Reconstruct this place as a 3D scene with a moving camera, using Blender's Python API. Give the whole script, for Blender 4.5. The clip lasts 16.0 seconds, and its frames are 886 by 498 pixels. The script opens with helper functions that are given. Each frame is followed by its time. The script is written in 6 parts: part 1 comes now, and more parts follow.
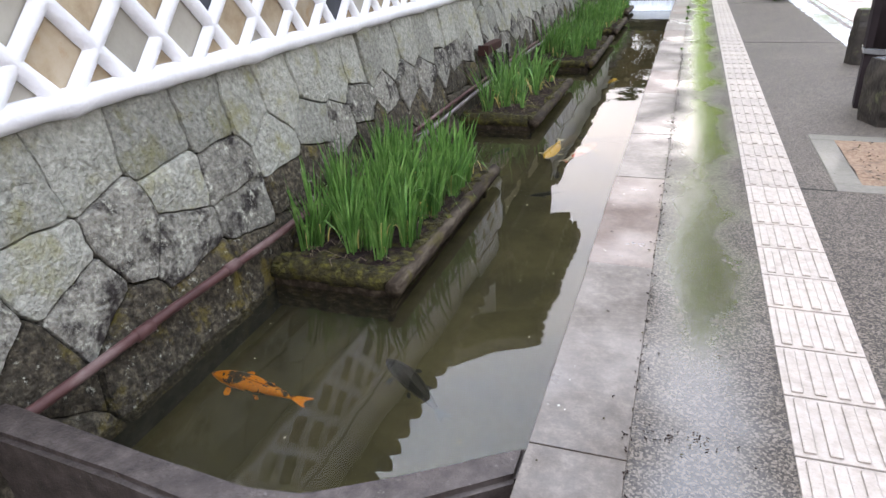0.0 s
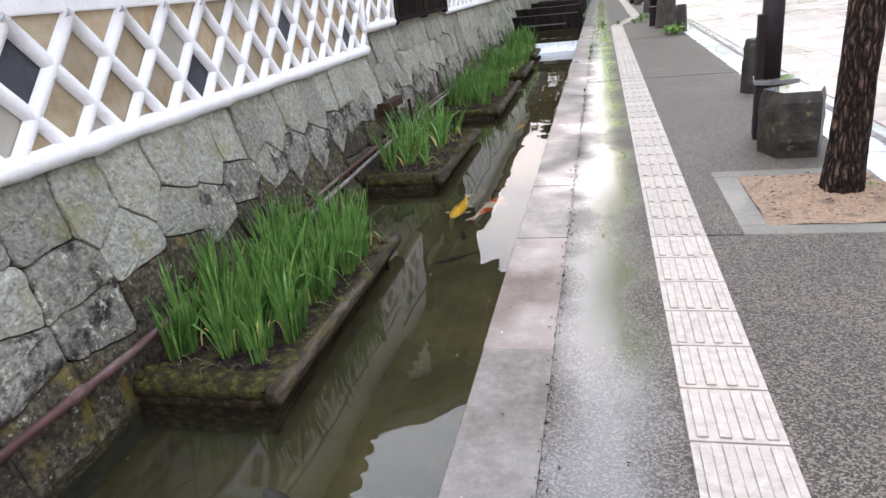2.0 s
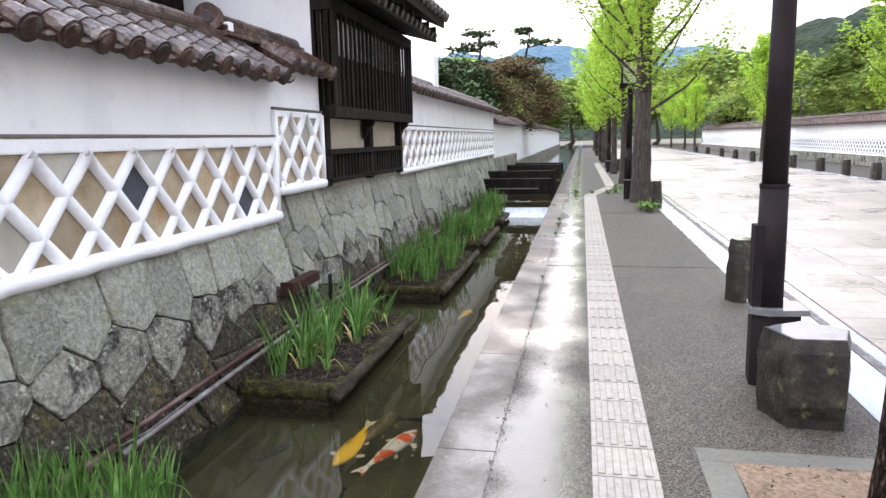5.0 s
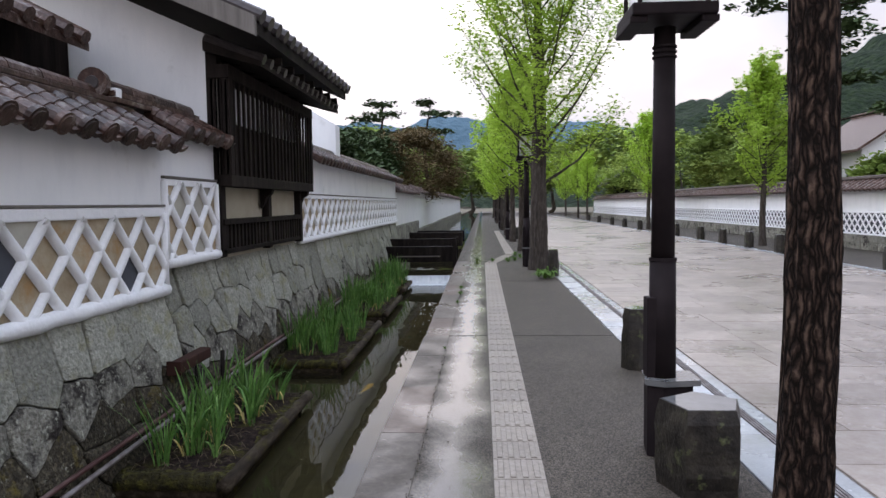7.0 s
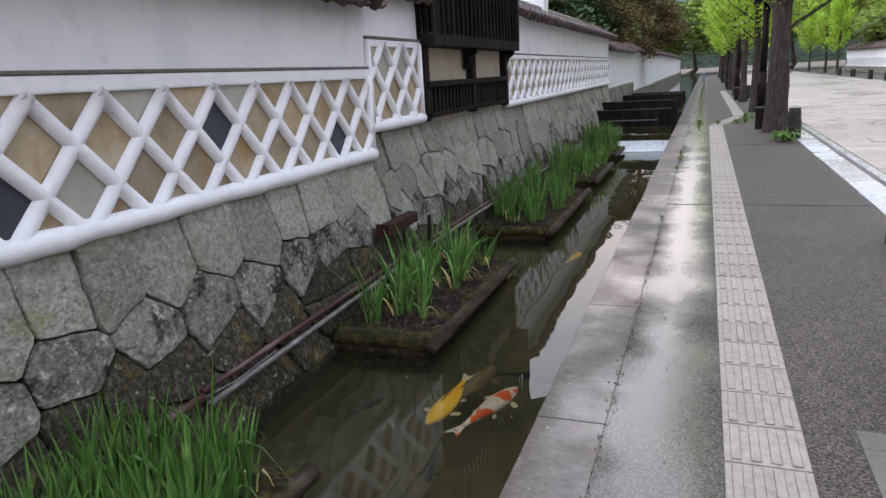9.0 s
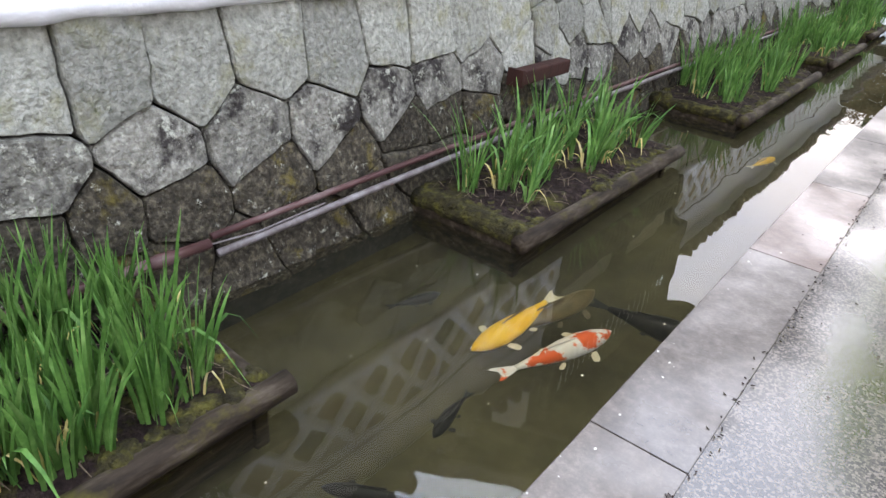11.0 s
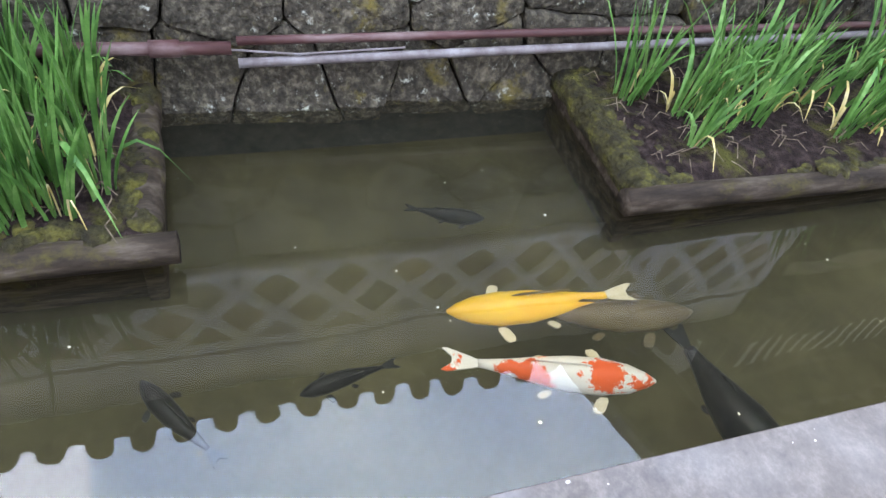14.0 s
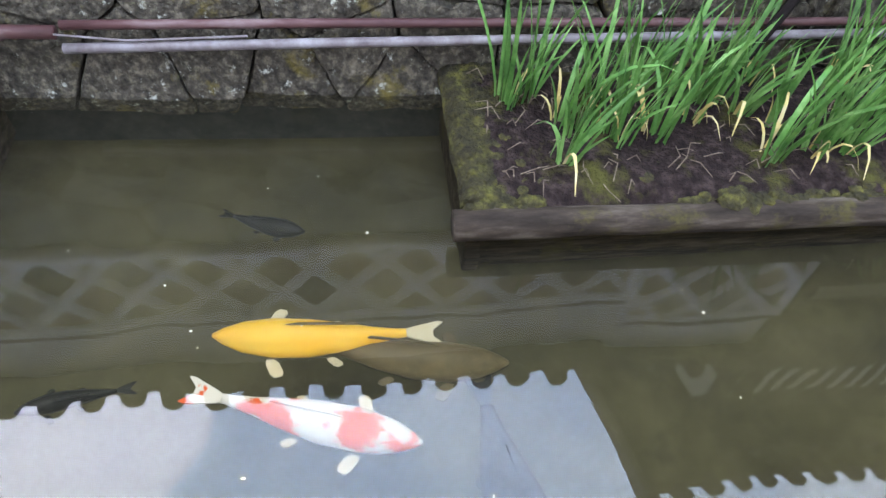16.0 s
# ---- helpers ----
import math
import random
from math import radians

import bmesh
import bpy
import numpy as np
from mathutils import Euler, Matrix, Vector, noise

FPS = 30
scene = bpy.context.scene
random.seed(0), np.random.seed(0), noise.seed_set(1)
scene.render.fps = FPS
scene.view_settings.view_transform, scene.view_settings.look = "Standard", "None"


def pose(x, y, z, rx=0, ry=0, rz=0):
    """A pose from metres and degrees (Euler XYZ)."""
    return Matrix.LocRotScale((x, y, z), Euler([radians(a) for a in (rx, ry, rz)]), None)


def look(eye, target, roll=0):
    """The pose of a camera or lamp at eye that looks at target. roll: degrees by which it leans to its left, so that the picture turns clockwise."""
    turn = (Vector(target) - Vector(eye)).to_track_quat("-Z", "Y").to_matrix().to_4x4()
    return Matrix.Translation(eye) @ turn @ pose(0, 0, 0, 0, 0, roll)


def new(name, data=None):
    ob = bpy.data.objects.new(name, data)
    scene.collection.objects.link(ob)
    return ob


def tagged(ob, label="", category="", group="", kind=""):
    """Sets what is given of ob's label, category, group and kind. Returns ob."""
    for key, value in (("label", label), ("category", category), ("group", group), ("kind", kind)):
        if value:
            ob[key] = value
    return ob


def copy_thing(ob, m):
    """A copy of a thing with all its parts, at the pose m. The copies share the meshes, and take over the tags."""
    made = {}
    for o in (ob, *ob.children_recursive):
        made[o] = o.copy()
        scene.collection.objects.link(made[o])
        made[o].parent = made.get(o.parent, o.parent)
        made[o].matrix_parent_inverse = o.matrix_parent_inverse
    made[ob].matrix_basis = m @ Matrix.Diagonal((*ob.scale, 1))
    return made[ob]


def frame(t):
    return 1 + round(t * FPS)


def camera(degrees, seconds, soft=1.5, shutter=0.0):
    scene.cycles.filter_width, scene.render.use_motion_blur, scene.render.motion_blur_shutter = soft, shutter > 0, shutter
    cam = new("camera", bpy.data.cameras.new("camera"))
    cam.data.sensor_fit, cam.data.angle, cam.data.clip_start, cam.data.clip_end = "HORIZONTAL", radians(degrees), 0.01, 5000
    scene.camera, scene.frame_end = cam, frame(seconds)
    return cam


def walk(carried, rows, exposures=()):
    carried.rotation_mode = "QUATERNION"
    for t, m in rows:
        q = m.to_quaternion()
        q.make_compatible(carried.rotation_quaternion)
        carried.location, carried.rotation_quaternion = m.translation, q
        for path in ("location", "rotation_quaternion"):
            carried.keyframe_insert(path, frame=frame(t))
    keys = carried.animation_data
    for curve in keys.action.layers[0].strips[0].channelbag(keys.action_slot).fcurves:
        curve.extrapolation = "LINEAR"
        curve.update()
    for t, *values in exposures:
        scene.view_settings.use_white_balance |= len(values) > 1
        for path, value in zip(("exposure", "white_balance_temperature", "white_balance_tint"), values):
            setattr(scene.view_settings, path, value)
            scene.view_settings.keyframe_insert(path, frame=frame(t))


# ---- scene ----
cam = camera(66.5, 16.0)
PATH = [
    (0, (-0.413, -0.05, 1.394), (-1.032, 1.66, 0.562), -2.4),
    (0.5, (-0.4, 0.016, 1.414), (-0.867, 1.796, 0.631), -2.9),
    (1, (-0.377, 0.093, 1.386), (-0.726, 1.905, 0.616), -5.7),
    (1.5, (-0.307, 0.287, 1.401), (-0.677, 2.112, 0.67), -3.5),
    (2, (-0.249, 0.439, 1.409), (-0.713, 2.246, 0.689), -6.1),
    (2.5, (-0.25, 0.684, 1.41), (-0.786, 2.451, 0.641), -5.7),
    (3, (-0.248, 1.016, 1.426), (-0.729, 2.776, 0.607), -6.4),
    (3.5, (-0.158, 1.367, 1.379), (-0.721, 3.121, 0.601), -3.3),
    (4, (-0.11, 1.653, 1.414), (-0.8, 3.357, 0.626), -3.1),
    (4.5, (-0.093, 1.969, 1.447), (-0.66, 3.809, 0.907), -1.2),
    (5, (-0.055, 2.109, 1.506), (-0.456, 4.042, 1.184), -1.3),
    (7.5, (-0.046, 2.196, 1.55), (-0.156, 4.189, 1.418), -0.6),
    (8, (-0.095, 2.196, 1.447), (-0.355, 4.173, 1.292), -2.0),
    (8.5, (-0.117, 2.301, 1.43), (-0.602, 4.204, 1.053), -3.0),
    (9, (-0.11, 2.56, 1.444), (-0.819, 4.365, 0.954), -3.4),
    (9.5, (-0.18, 2.801, 1.461), (-0.981, 4.516, 0.816), -0.9),
    (9.7, (-0.238, 2.914, 1.481), (-1.093, 4.575, 0.767), -1.2),
    (11.8, (-0.22, 4.067, 1.221), (-1.351, 5.302, 0.127), 8.6),
    (12, (-0.224, 4.134, 1.217), (-1.362, 5.316, 0.073), 9.5),
    (12.5, (-0.204, 4.381, 1.186), (-1.409, 5.422, -0.023), 12.5),
    (13, (-0.187, 4.599, 1.177), (-1.482, 5.519, -0.035), 13.2),
    (13.5, (-0.167, 4.933, 1.183), (-1.448, 5.692, -0.152), 12.9),
    (14, (-0.302, 5.044, 1.253), (-1.549, 5.638, -0.192), 12.5),
    (14.5, (-0.261, 5.367, 1.257), (-1.566, 5.801, -0.195), 16.1),
    (15, (-0.281, 5.638, 1.223), (-1.595, 5.897, -0.261), 10.2),
    (15.5, (-0.378, 5.855, 1.28), (-1.65, 6.141, -0.236), 11.5),
    (16, (-0.385, 6.078, 1.274), (-1.639, 6.345, -0.26), 7.0),
]
EXPOSURE = [(t, stops, kelvin, 23) for t, stops, kelvin in ((0, -0.50, 7700), (4.2, -0.70, 7700), (5.0, -0.58, 7650), (7.2, -1.74, 7450), (8.0, -1.80, 7450), (9.0, -1.34, 7550), (9.7, -0.92, 7550), (11.8, 0.06, 7550), (13.0, 0.24, 7200), (16, 0.24, 6750))]
walk(cam, [(t, look(eye, target, roll)) for t, eye, target, roll in PATH], EXPOSURE)

# ---------------------------------------------------------------- light
world = bpy.data.worlds.new("overcast_sky")
scene.world = world
world.use_nodes = True
wn, wl = world.node_tree.nodes, world.node_tree.links
wn.clear()
SUN_EL, SUN_AZ = 55.0, 230.0
sky = wn.new("ShaderNodeTexSky")
sky.sky_type, sky.sun_disc = "NISHITA", False
sky.sun_elevation, sky.sun_rotation = radians(SUN_EL), radians(SUN_AZ)
w_coord = wn.new("ShaderNodeTexCoord")
w_map = wn.new("ShaderNodeMapping")
w_map.inputs["Scale"].default_value = (1.0, 1.0, 2.6)
w_noise = wn.new("ShaderNodeTexNoise")
w_noise.inputs["Scale"].default_value, w_noise.inputs["Detail"].default_value = 2.2, 6.0
w_ramp = wn.new("ShaderNodeValToRGB")
w_ramp.color_ramp.elements[0].position, w_ramp.color_ramp.elements[0].color = 0.36, (0.60, 0.69, 0.84, 1)
w_ramp.color_ramp.elements[1].position, w_ramp.color_ramp.elements[1].color = 0.62, (0.97, 0.985, 1.0, 1)
w_cloud = wn.new("ShaderNodeBackground")
w_cloud.inputs["Strength"].default_value = 1.25
w_back = wn.new("ShaderNodeBackground")
w_back.inputs["Strength"].default_value = 0.10
w_mix = wn.new("ShaderNodeMixShader")
w_mix.inputs[0].default_value = 0.9
w_out = wn.new("ShaderNodeOutputWorld")
w_sep = wn.new("ShaderNodeSeparateXYZ")
w_lift = wn.new("ShaderNodeMapRange")
w_lift.inputs[1].default_value, w_lift.inputs[2].default_value, w_lift.inputs[3].default_value, w_lift.inputs[4].default_value = 0.0, 1.0, 3.7, 12.5
wl.new(w_coord.outputs["Generated"], w_sep.inputs[0])
wl.new(w_sep.outputs["Z"], w_lift.inputs[0])
w_west = wn.new("ShaderNodeMath")
w_west.operation = "MULTIPLY_ADD"
w_west.inputs[1].default_value, w_west.inputs[2].default_value = -0.56, 1.0
wl.new(w_sep.outputs["X"], w_west.inputs[0])
w_gain = wn.new("ShaderNodeMath")
w_gain.operation = "MULTIPLY"
wl.new(w_lift.outputs[0], w_gain.inputs[0])
wl.new(w_west.outputs[0], w_gain.inputs[1])
wl.new(w_gain.outputs[0], w_cloud.inputs["Strength"])
wl.new(w_coord.outputs["Generated"], w_map.inputs[0])
wl.new(w_map.outputs[0], w_noise.inputs["Vector"])
wl.new(w_noise.outputs["Fac"], w_ramp.inputs[0])
w_blue = wn.new("ShaderNodeMix")
w_blue.data_type, w_blue.blend_type = "RGBA", "MULTIPLY"
w_blue.inputs[7].default_value = (0.56, 0.77, 1.0, 1)
wl.new(w_sep.outputs["Z"], w_blue.inputs[0])
wl.new(w_ramp.outputs[0], w_blue.inputs[6])
wl.new(w_blue.outputs[2], w_cloud.inputs["Color"])
wl.new(sky.outputs[0], w_back.inputs["Color"])
wl.new(w_back.outputs[0], w_mix.inputs[1])
wl.new(w_cloud.outputs[0], w_mix.inputs[2])
wl.new(w_mix.outputs[0], w_out.inputs[0])
sun = new("sun", bpy.data.lights.new("sun", "SUN"))
sun.data.energy, sun.data.angle, sun.data.color = 0.5, radians(20), (1.0, 0.96, 0.9)
sun.matrix_world = look((0, 0, 30), (0 - 30 * math.cos(radians(SUN_EL)) * math.sin(radians(SUN_AZ)), -30 * math.cos(radians(SUN_EL)) * math.cos(radians(SUN_AZ)), 30 - 30 * math.sin(radians(SUN_EL))))


# ---------------------------------------------------------------- materials
def mat(name, colors, scale=8.0, rough=0.7, metal=0.0, bump=0.3, bump_scale=None, detail=8.0, spread=0.0, stretch=(1, 1, 1),
        stain=None, stain_scale=3.0, stain_at=(0.55, 0.68), bump_dist=0.01, spec=0.22, world_space=True, translucent=0.0):
    """A noisy surface: a ramp of colours over grain, an optional second stain, per-object variation."""
    m = bpy.data.materials.new(name)
    m.use_nodes = True
    n, l = m.node_tree.nodes, m.node_tree.links
    b = n["Principled BSDF"]
    geo = n.new("ShaderNodeNewGeometry") if world_space else n.new("ShaderNodeTexCoord")
    src = geo.outputs["Position"] if world_space else geo.outputs["Object"]
    mp = n.new("ShaderNodeMapping")
    mp.inputs["Scale"].default_value = stretch
    l.new(src, mp.inputs[0])
    tex = n.new("ShaderNodeTexNoise")
    tex.inputs["Scale"].default_value, tex.inputs["Detail"].default_value, tex.inputs["Roughness"].default_value = scale, detail, 0.65
    l.new(mp.outputs[0], tex.inputs["Vector"])
    ramp = n.new("ShaderNodeValToRGB")
    while len(ramp.color_ramp.elements) < len(colors):
        ramp.color_ramp.elements.new(0.5)
    for i, c in enumerate(colors):
        e = ramp.color_ramp.elements[i]
        e.position = 0.3 + 0.4 * i / max(1, len(colors) - 1)
        e.color = (*c, 1)
    l.new(tex.outputs["Fac"], ramp.inputs[0])
    col = ramp.outputs[0]
    if stain:
        t2 = n.new("ShaderNodeTexNoise")
        t2.inputs["Scale"].default_value, t2.inputs["Detail"].default_value, t2.inputs["Roughness"].default_value = stain_scale, 7.0, 0.7
        l.new(src, t2.inputs["Vector"])
        r2 = n.new("ShaderNodeValToRGB")
        r2.color_ramp.elements[0].position, r2.color_ramp.elements[1].position = stain_at
        l.new(t2.outputs["Fac"], r2.inputs[0])
        mx = n.new("ShaderNodeMix")
        mx.data_type = "RGBA"
        l.new(r2.outputs[0], mx.inputs[0])
        l.new(col, mx.inputs[6])
        mx.inputs[7].default_value = (*stain, 1)
        col = mx.outputs[2]
    if spread:
        info = n.new("ShaderNodeObjectInfo")
        hsv = n.new("ShaderNodeHueSaturation")
        mr = n.new("ShaderNodeMapRange")
        mr.inputs[3].default_value, mr.inputs[4].default_value = 1 - spread, 1 + spread
        l.new(info.outputs["Random"], mr.inputs[0])
        l.new(mr.outputs[0], hsv.inputs["Value"])
        l.new(col, hsv.inputs["Color"])
        col = hsv.outputs[0]
    l.new(col, b.inputs["Base Color"])
    b.inputs["Roughness"].default_value, b.inputs["Metallic"].default_value = rough, metal
    b.inputs["Specular IOR Level"].default_value = spec
    if bump:
        bt = n.new("ShaderNodeTexNoise")
        bt.inputs["Scale"].default_value, bt.inputs["Detail"].default_value = bump_scale or scale * 3, 8.0
        l.new(mp.outputs[0], bt.inputs["Vector"])
        bn = n.new("ShaderNodeBump")
        bn.inputs["Strength"].default_value, bn.inputs["Distance"].default_value = bump, bump_dist
        l.new(bt.outputs["Fac"], bn.inputs["Height"])
        l.new(bn.outputs[0], b.inputs["Normal"])
    if translucent:
        tr = n.new("ShaderNodeBsdfTranslucent")
        l.new(col, tr.inputs[0])
        ms = n.new("ShaderNodeMixShader")
        ms.inputs[0].default_value = translucent
        l.new(b.outputs[0], ms.inputs[1])
        l.new(tr.outputs[0], ms.inputs[2])
        l.new(ms.outputs[0], n["Material Output"].inputs[0])
    return m


def wet_mat(name, colors, scale, dry, wet, wet_rough=0.04, x_mid=None, x_half=0.2, patch_scale=0.8, bias=0.0, coat=1.0, cells=0.0):
    """A paved surface that is partly wet: smooth and darker where rain stands. Wetness follows noise, and a low strip along x_mid."""
    m = bpy.data.materials.new(name)
    m.use_nodes = True
    n, l = m.node_tree.nodes, m.node_tree.links
    b = n["Principled BSDF"]
    geo = n.new("ShaderNodeNewGeometry")
    pos = geo.outputs["Position"]
    tex = n.new("ShaderNodeTexNoise")
    tex.inputs["Scale"].default_value, tex.inputs["Detail"].default_value, tex.inputs["Roughness"].default_value = scale, 5.0, 0.8
    l.new(pos, tex.inputs["Vector"])
    ramp = n.new("ShaderNodeValToRGB")
    while len(ramp.color_ramp.elements) < len(colors):
        ramp.color_ramp.elements.new(0.5)
    for i, c in enumerate(colors):
        ramp.color_ramp.elements[i].position = 0.32 + 0.36 * i / max(1, len(colors) - 1)
        ramp.color_ramp.elements[i].color = (*c, 1)
    grain = tex.outputs["Fac"]
    if cells:
        vor = n.new("ShaderNodeTexVoronoi")
        vor.inputs["Scale"].default_value = cells
        l.new(pos, vor.inputs["Vector"])
        sepc = n.new("ShaderNodeSeparateColor")
        l.new(vor.outputs["Color"], sepc.inputs[0])
        mixg = n.new("ShaderNodeMix")
        mixg.inputs[0].default_value = 0.5
        l.new(tex.outputs["Fac"], mixg.inputs[2])
        l.new(sepc.outputs[0], mixg.inputs[3])
        grain = mixg.outputs[0]
    l.new(grain, ramp.inputs[0])
    big = n.new("ShaderNodeTexNoise")
    big.inputs["Scale"].default_value, big.inputs["Detail"].default_value = 1.3, 4.0
    l.new(pos, big.inputs["Vector"])
    bigr = n.new("ShaderNodeMapRange")
    bigr.inputs[1].default_value, bigr.inputs[2].default_value, bigr.inputs[3].default_value, bigr.inputs[4].default_value = 0.3, 0.7, 0.82, 1.15
    l.new(big.outputs["Fac"], bigr.inputs[0])
    info = n.new("ShaderNodeObjectInfo")
    rnd = n.new("ShaderNodeMapRange")
    rnd.inputs[3].default_value, rnd.inputs[4].default_value = 0.85, 1.15
    l.new(info.outputs["Random"], rnd.inputs[0])
    vm = n.new("ShaderNodeMath")
    vm.operation = "MULTIPLY"
    l.new(bigr.outputs[0], vm.inputs[0])
    l.new(rnd.outputs[0], vm.inputs[1])
    # how wet: patches of noise, plus a hollow along x_mid
    pt = n.new("ShaderNodeTexNoise")
    pt.inputs["Scale"].default_value, pt.inputs["Detail"].default_value, pt.inputs["Roughness"].default_value = patch_scale, 6.0, 0.6
    l.new(pos, pt.inputs["Vector"])
    add = n.new("ShaderNodeMath")
    add.operation = "ADD"
    l.new(pt.outputs["Fac"], add.inputs[0])
    add.inputs[1].default_value = bias
    wetv = add.outputs[0]
    if x_mid is not None:
        sep = n.new("ShaderNodeSeparateXYZ")
        l.new(pos, sep.inputs[0])
        sub = n.new("ShaderNodeMath")
        sub.operation = "SUBTRACT"
        l.new(sep.outputs["X"], sub.inputs[0])
        sub.inputs[1].default_value = x_mid
        ab = n.new("ShaderNodeMath")
        ab.operation = "ABSOLUTE"
        l.new(sub.outputs[0], ab.inputs[0])
        mr = n.new("ShaderNodeMapRange")
        mr.inputs[1].default_value, mr.inputs[2].default_value, mr.inputs[3].default_value, mr.inputs[4].default_value = 0.0, x_half, 0.45, -0.2
        mr.clamp = True
        l.new(ab.outputs[0], mr.inputs[0])
        a2 = n.new("ShaderNodeMath")
        a2.operation = "ADD"
        l.new(wetv, a2.inputs[0])
        l.new(mr.outputs[0], a2.inputs[1])
        wetv = a2.outputs[0]
    wr = n.new("ShaderNodeMapRange")
    wr.interpolation_type = "SMOOTHSTEP"
    wr.inputs[1].default_value, wr.inputs[2].default_value = 0.36, 0.78
    l.new(wetv, wr.inputs[0])
    rr = n.new("ShaderNodeMapRange")
    rr.inputs[3].default_value, rr.inputs[4].default_value = dry, wet_rough
    l.new(wr.outputs[0], rr.inputs[0])
    l.new(rr.outputs[0], b.inputs["Roughness"])
    if coat:
        l.new(wr.outputs[0], b.inputs["Coat Weight"])
    b.inputs["Specular IOR Level"].default_value = 0.3
    b.inputs["Coat IOR"].default_value, b.inputs["Coat Roughness"].default_value = 1.5, 0.13
    dk = n.new("ShaderNodeMapRange")
    dk.inputs[3].default_value, dk.inputs[4].default_value = 1.0, wet
    l.new(wr.outputs[0], dk.inputs[0])
    vm2 = n.new("ShaderNodeMath")
    vm2.operation = "MULTIPLY"
    l.new(vm.outputs[0], vm2.inputs[0])
    l.new(dk.outputs[0], vm2.inputs[1])
    hsv = n.new("ShaderNodeHueSaturation")
    l.new(ramp.outputs[0], hsv.inputs["Color"])
    l.new(vm2.outputs[0], hsv.inputs["Value"])
    l.new(hsv.outputs[0], b.inputs["Base Color"])
    bs = n.new("ShaderNodeMapRange")
    bs.inputs[3].default_value, bs.inputs[4].default_value = 0.4, 0.0
    l.new(wr.outputs[0], bs.inputs[0])
    bn = n.new("ShaderNodeBump")
    bn.inputs["Distance"].default_value = 0.006
    l.new(bs.outputs[0], bn.inputs["Strength"])
    l.new(grain, bn.inputs["Height"])
    l.new(bn.outputs[0], b.inputs["Normal"])
    return m


def lichen_stone(name, base, dark, dark_at, pale_at):
    """Cut stone with pale lichen discs and dark algae stains."""
    m = mat(name, base, scale=30, rough=0.85, bump=1.0, bump_scale=55, spread=0.22, stain=dark, stain_scale=4.5, stain_at=dark_at, bump_dist=0.02)
    n, l = m.node_tree.nodes, m.node_tree.links
    b = n["Principled BSDF"]
    col = b.inputs["Base Color"].links[0].from_socket
    geo = n.new("ShaderNodeNewGeometry")
    vt = n.new("ShaderNodeTexNoise")
    vt.inputs["Scale"].default_value, vt.inputs["Detail"].default_value, vt.inputs["Roughness"].default_value = 17.0, 5.0, 0.75
    l.new(geo.outputs["Position"], vt.inputs["Vector"])
    r = n.new("ShaderNodeValToRGB")
    r.color_ramp.elements[0].position, r.color_ramp.elements[1].position = pale_at - 0.02, pale_at + 0.09
    l.new(vt.outputs["Fac"], r.inputs[0])
    mx = n.new("ShaderNodeMix")
    mx.data_type = "RGBA"
    l.new(r.outputs[0], mx.inputs[0])
    l.new(col, mx.inputs[6])
    mx.inputs[7].default_value = (0.42, 0.42, 0.345, 1)
    l.new(mx.outputs[2], b.inputs["Base Color"])
    return m


def bark_mat(name):
    """Long upright bark plates, tan on their ridges, with near-black furrows between them."""
    m = bpy.data.materials.new(name)
    m.use_nodes = True
    n, l = m.node_tree.nodes, m.node_tree.links
    b = n["Principled BSDF"]
    geo = n.new("ShaderNodeNewGeometry")
    warp = n.new("ShaderNodeTexNoise")
    warp.inputs["Scale"].default_value, warp.inputs["Detail"].default_value = 9.0, 4.0
    l.new(geo.outputs["Position"], warp.inputs["Vector"])
    shift = n.new("ShaderNodeVectorMath")
    shift.operation = "MULTIPLY_ADD"
    shift.inputs[1].default_value = (0.06, 0.06, 0.10)
    l.new(warp.outputs["Color"], shift.inputs[0])
    l.new(geo.outputs["Position"], shift.inputs[2])
    mp = n.new("ShaderNodeMapping")
    mp.inputs["Scale"].default_value = (1.0, 1.0, 0.17)
    l.new(shift.outputs[0], mp.inputs[0])
    vor = n.new("ShaderNodeTexVoronoi")
    vor.feature = "DISTANCE_TO_EDGE"
    vor.inputs["Scale"].default_value = 42.0
    l.new(mp.outputs[0], vor.inputs["Vector"])
    fine = n.new("ShaderNodeTexNoise")
    fine.inputs["Scale"].default_value, fine.inputs["Detail"].default_value, fine.inputs["Roughness"].default_value = 70.0, 6.0, 0.7
    l.new(mp.outputs[0], fine.inputs["Vector"])
    mul = n.new("ShaderNodeMath")
    mul.operation = "MULTIPLY"
    l.new(vor.outputs["Distance"], mul.inputs[0])
    l.new(fine.outputs["Fac"], mul.inputs[1])
    ramp = n.new("ShaderNodeValToRGB")
    for at, c in ((0.02, (0.006, 0.004, 0.003)), (0.10, (0.034, 0.021, 0.016)), (0.2, (0.115, 0.075, 0.055))):
        e = ramp.color_ramp.elements.new(at)
        e.color = (*c, 1)
    ramp.color_ramp.elements.remove(ramp.color_ramp.elements[0])
    ramp.color_ramp.elements[len(ramp.color_ramp.elements) - 1].color = (0.20, 0.15, 0.115, 1)
    l.new(mul.outputs[0], ramp.inputs[0])
    l.new(ramp.outputs[0], b.inputs["Base Color"])
    b.inputs["Roughness"].default_value, b.inputs["Specular IOR Level"].default_value = 0.9, 0.1
    bn = n.new("ShaderNodeBump")
    bn.inputs["Strength"].default_value, bn.inputs["Distance"].default_value = 1.0, 0.05
    l.new(mul.outputs[0], bn.inputs["Height"])
    l.new(bn.outputs[0], b.inputs["Normal"])
    return m


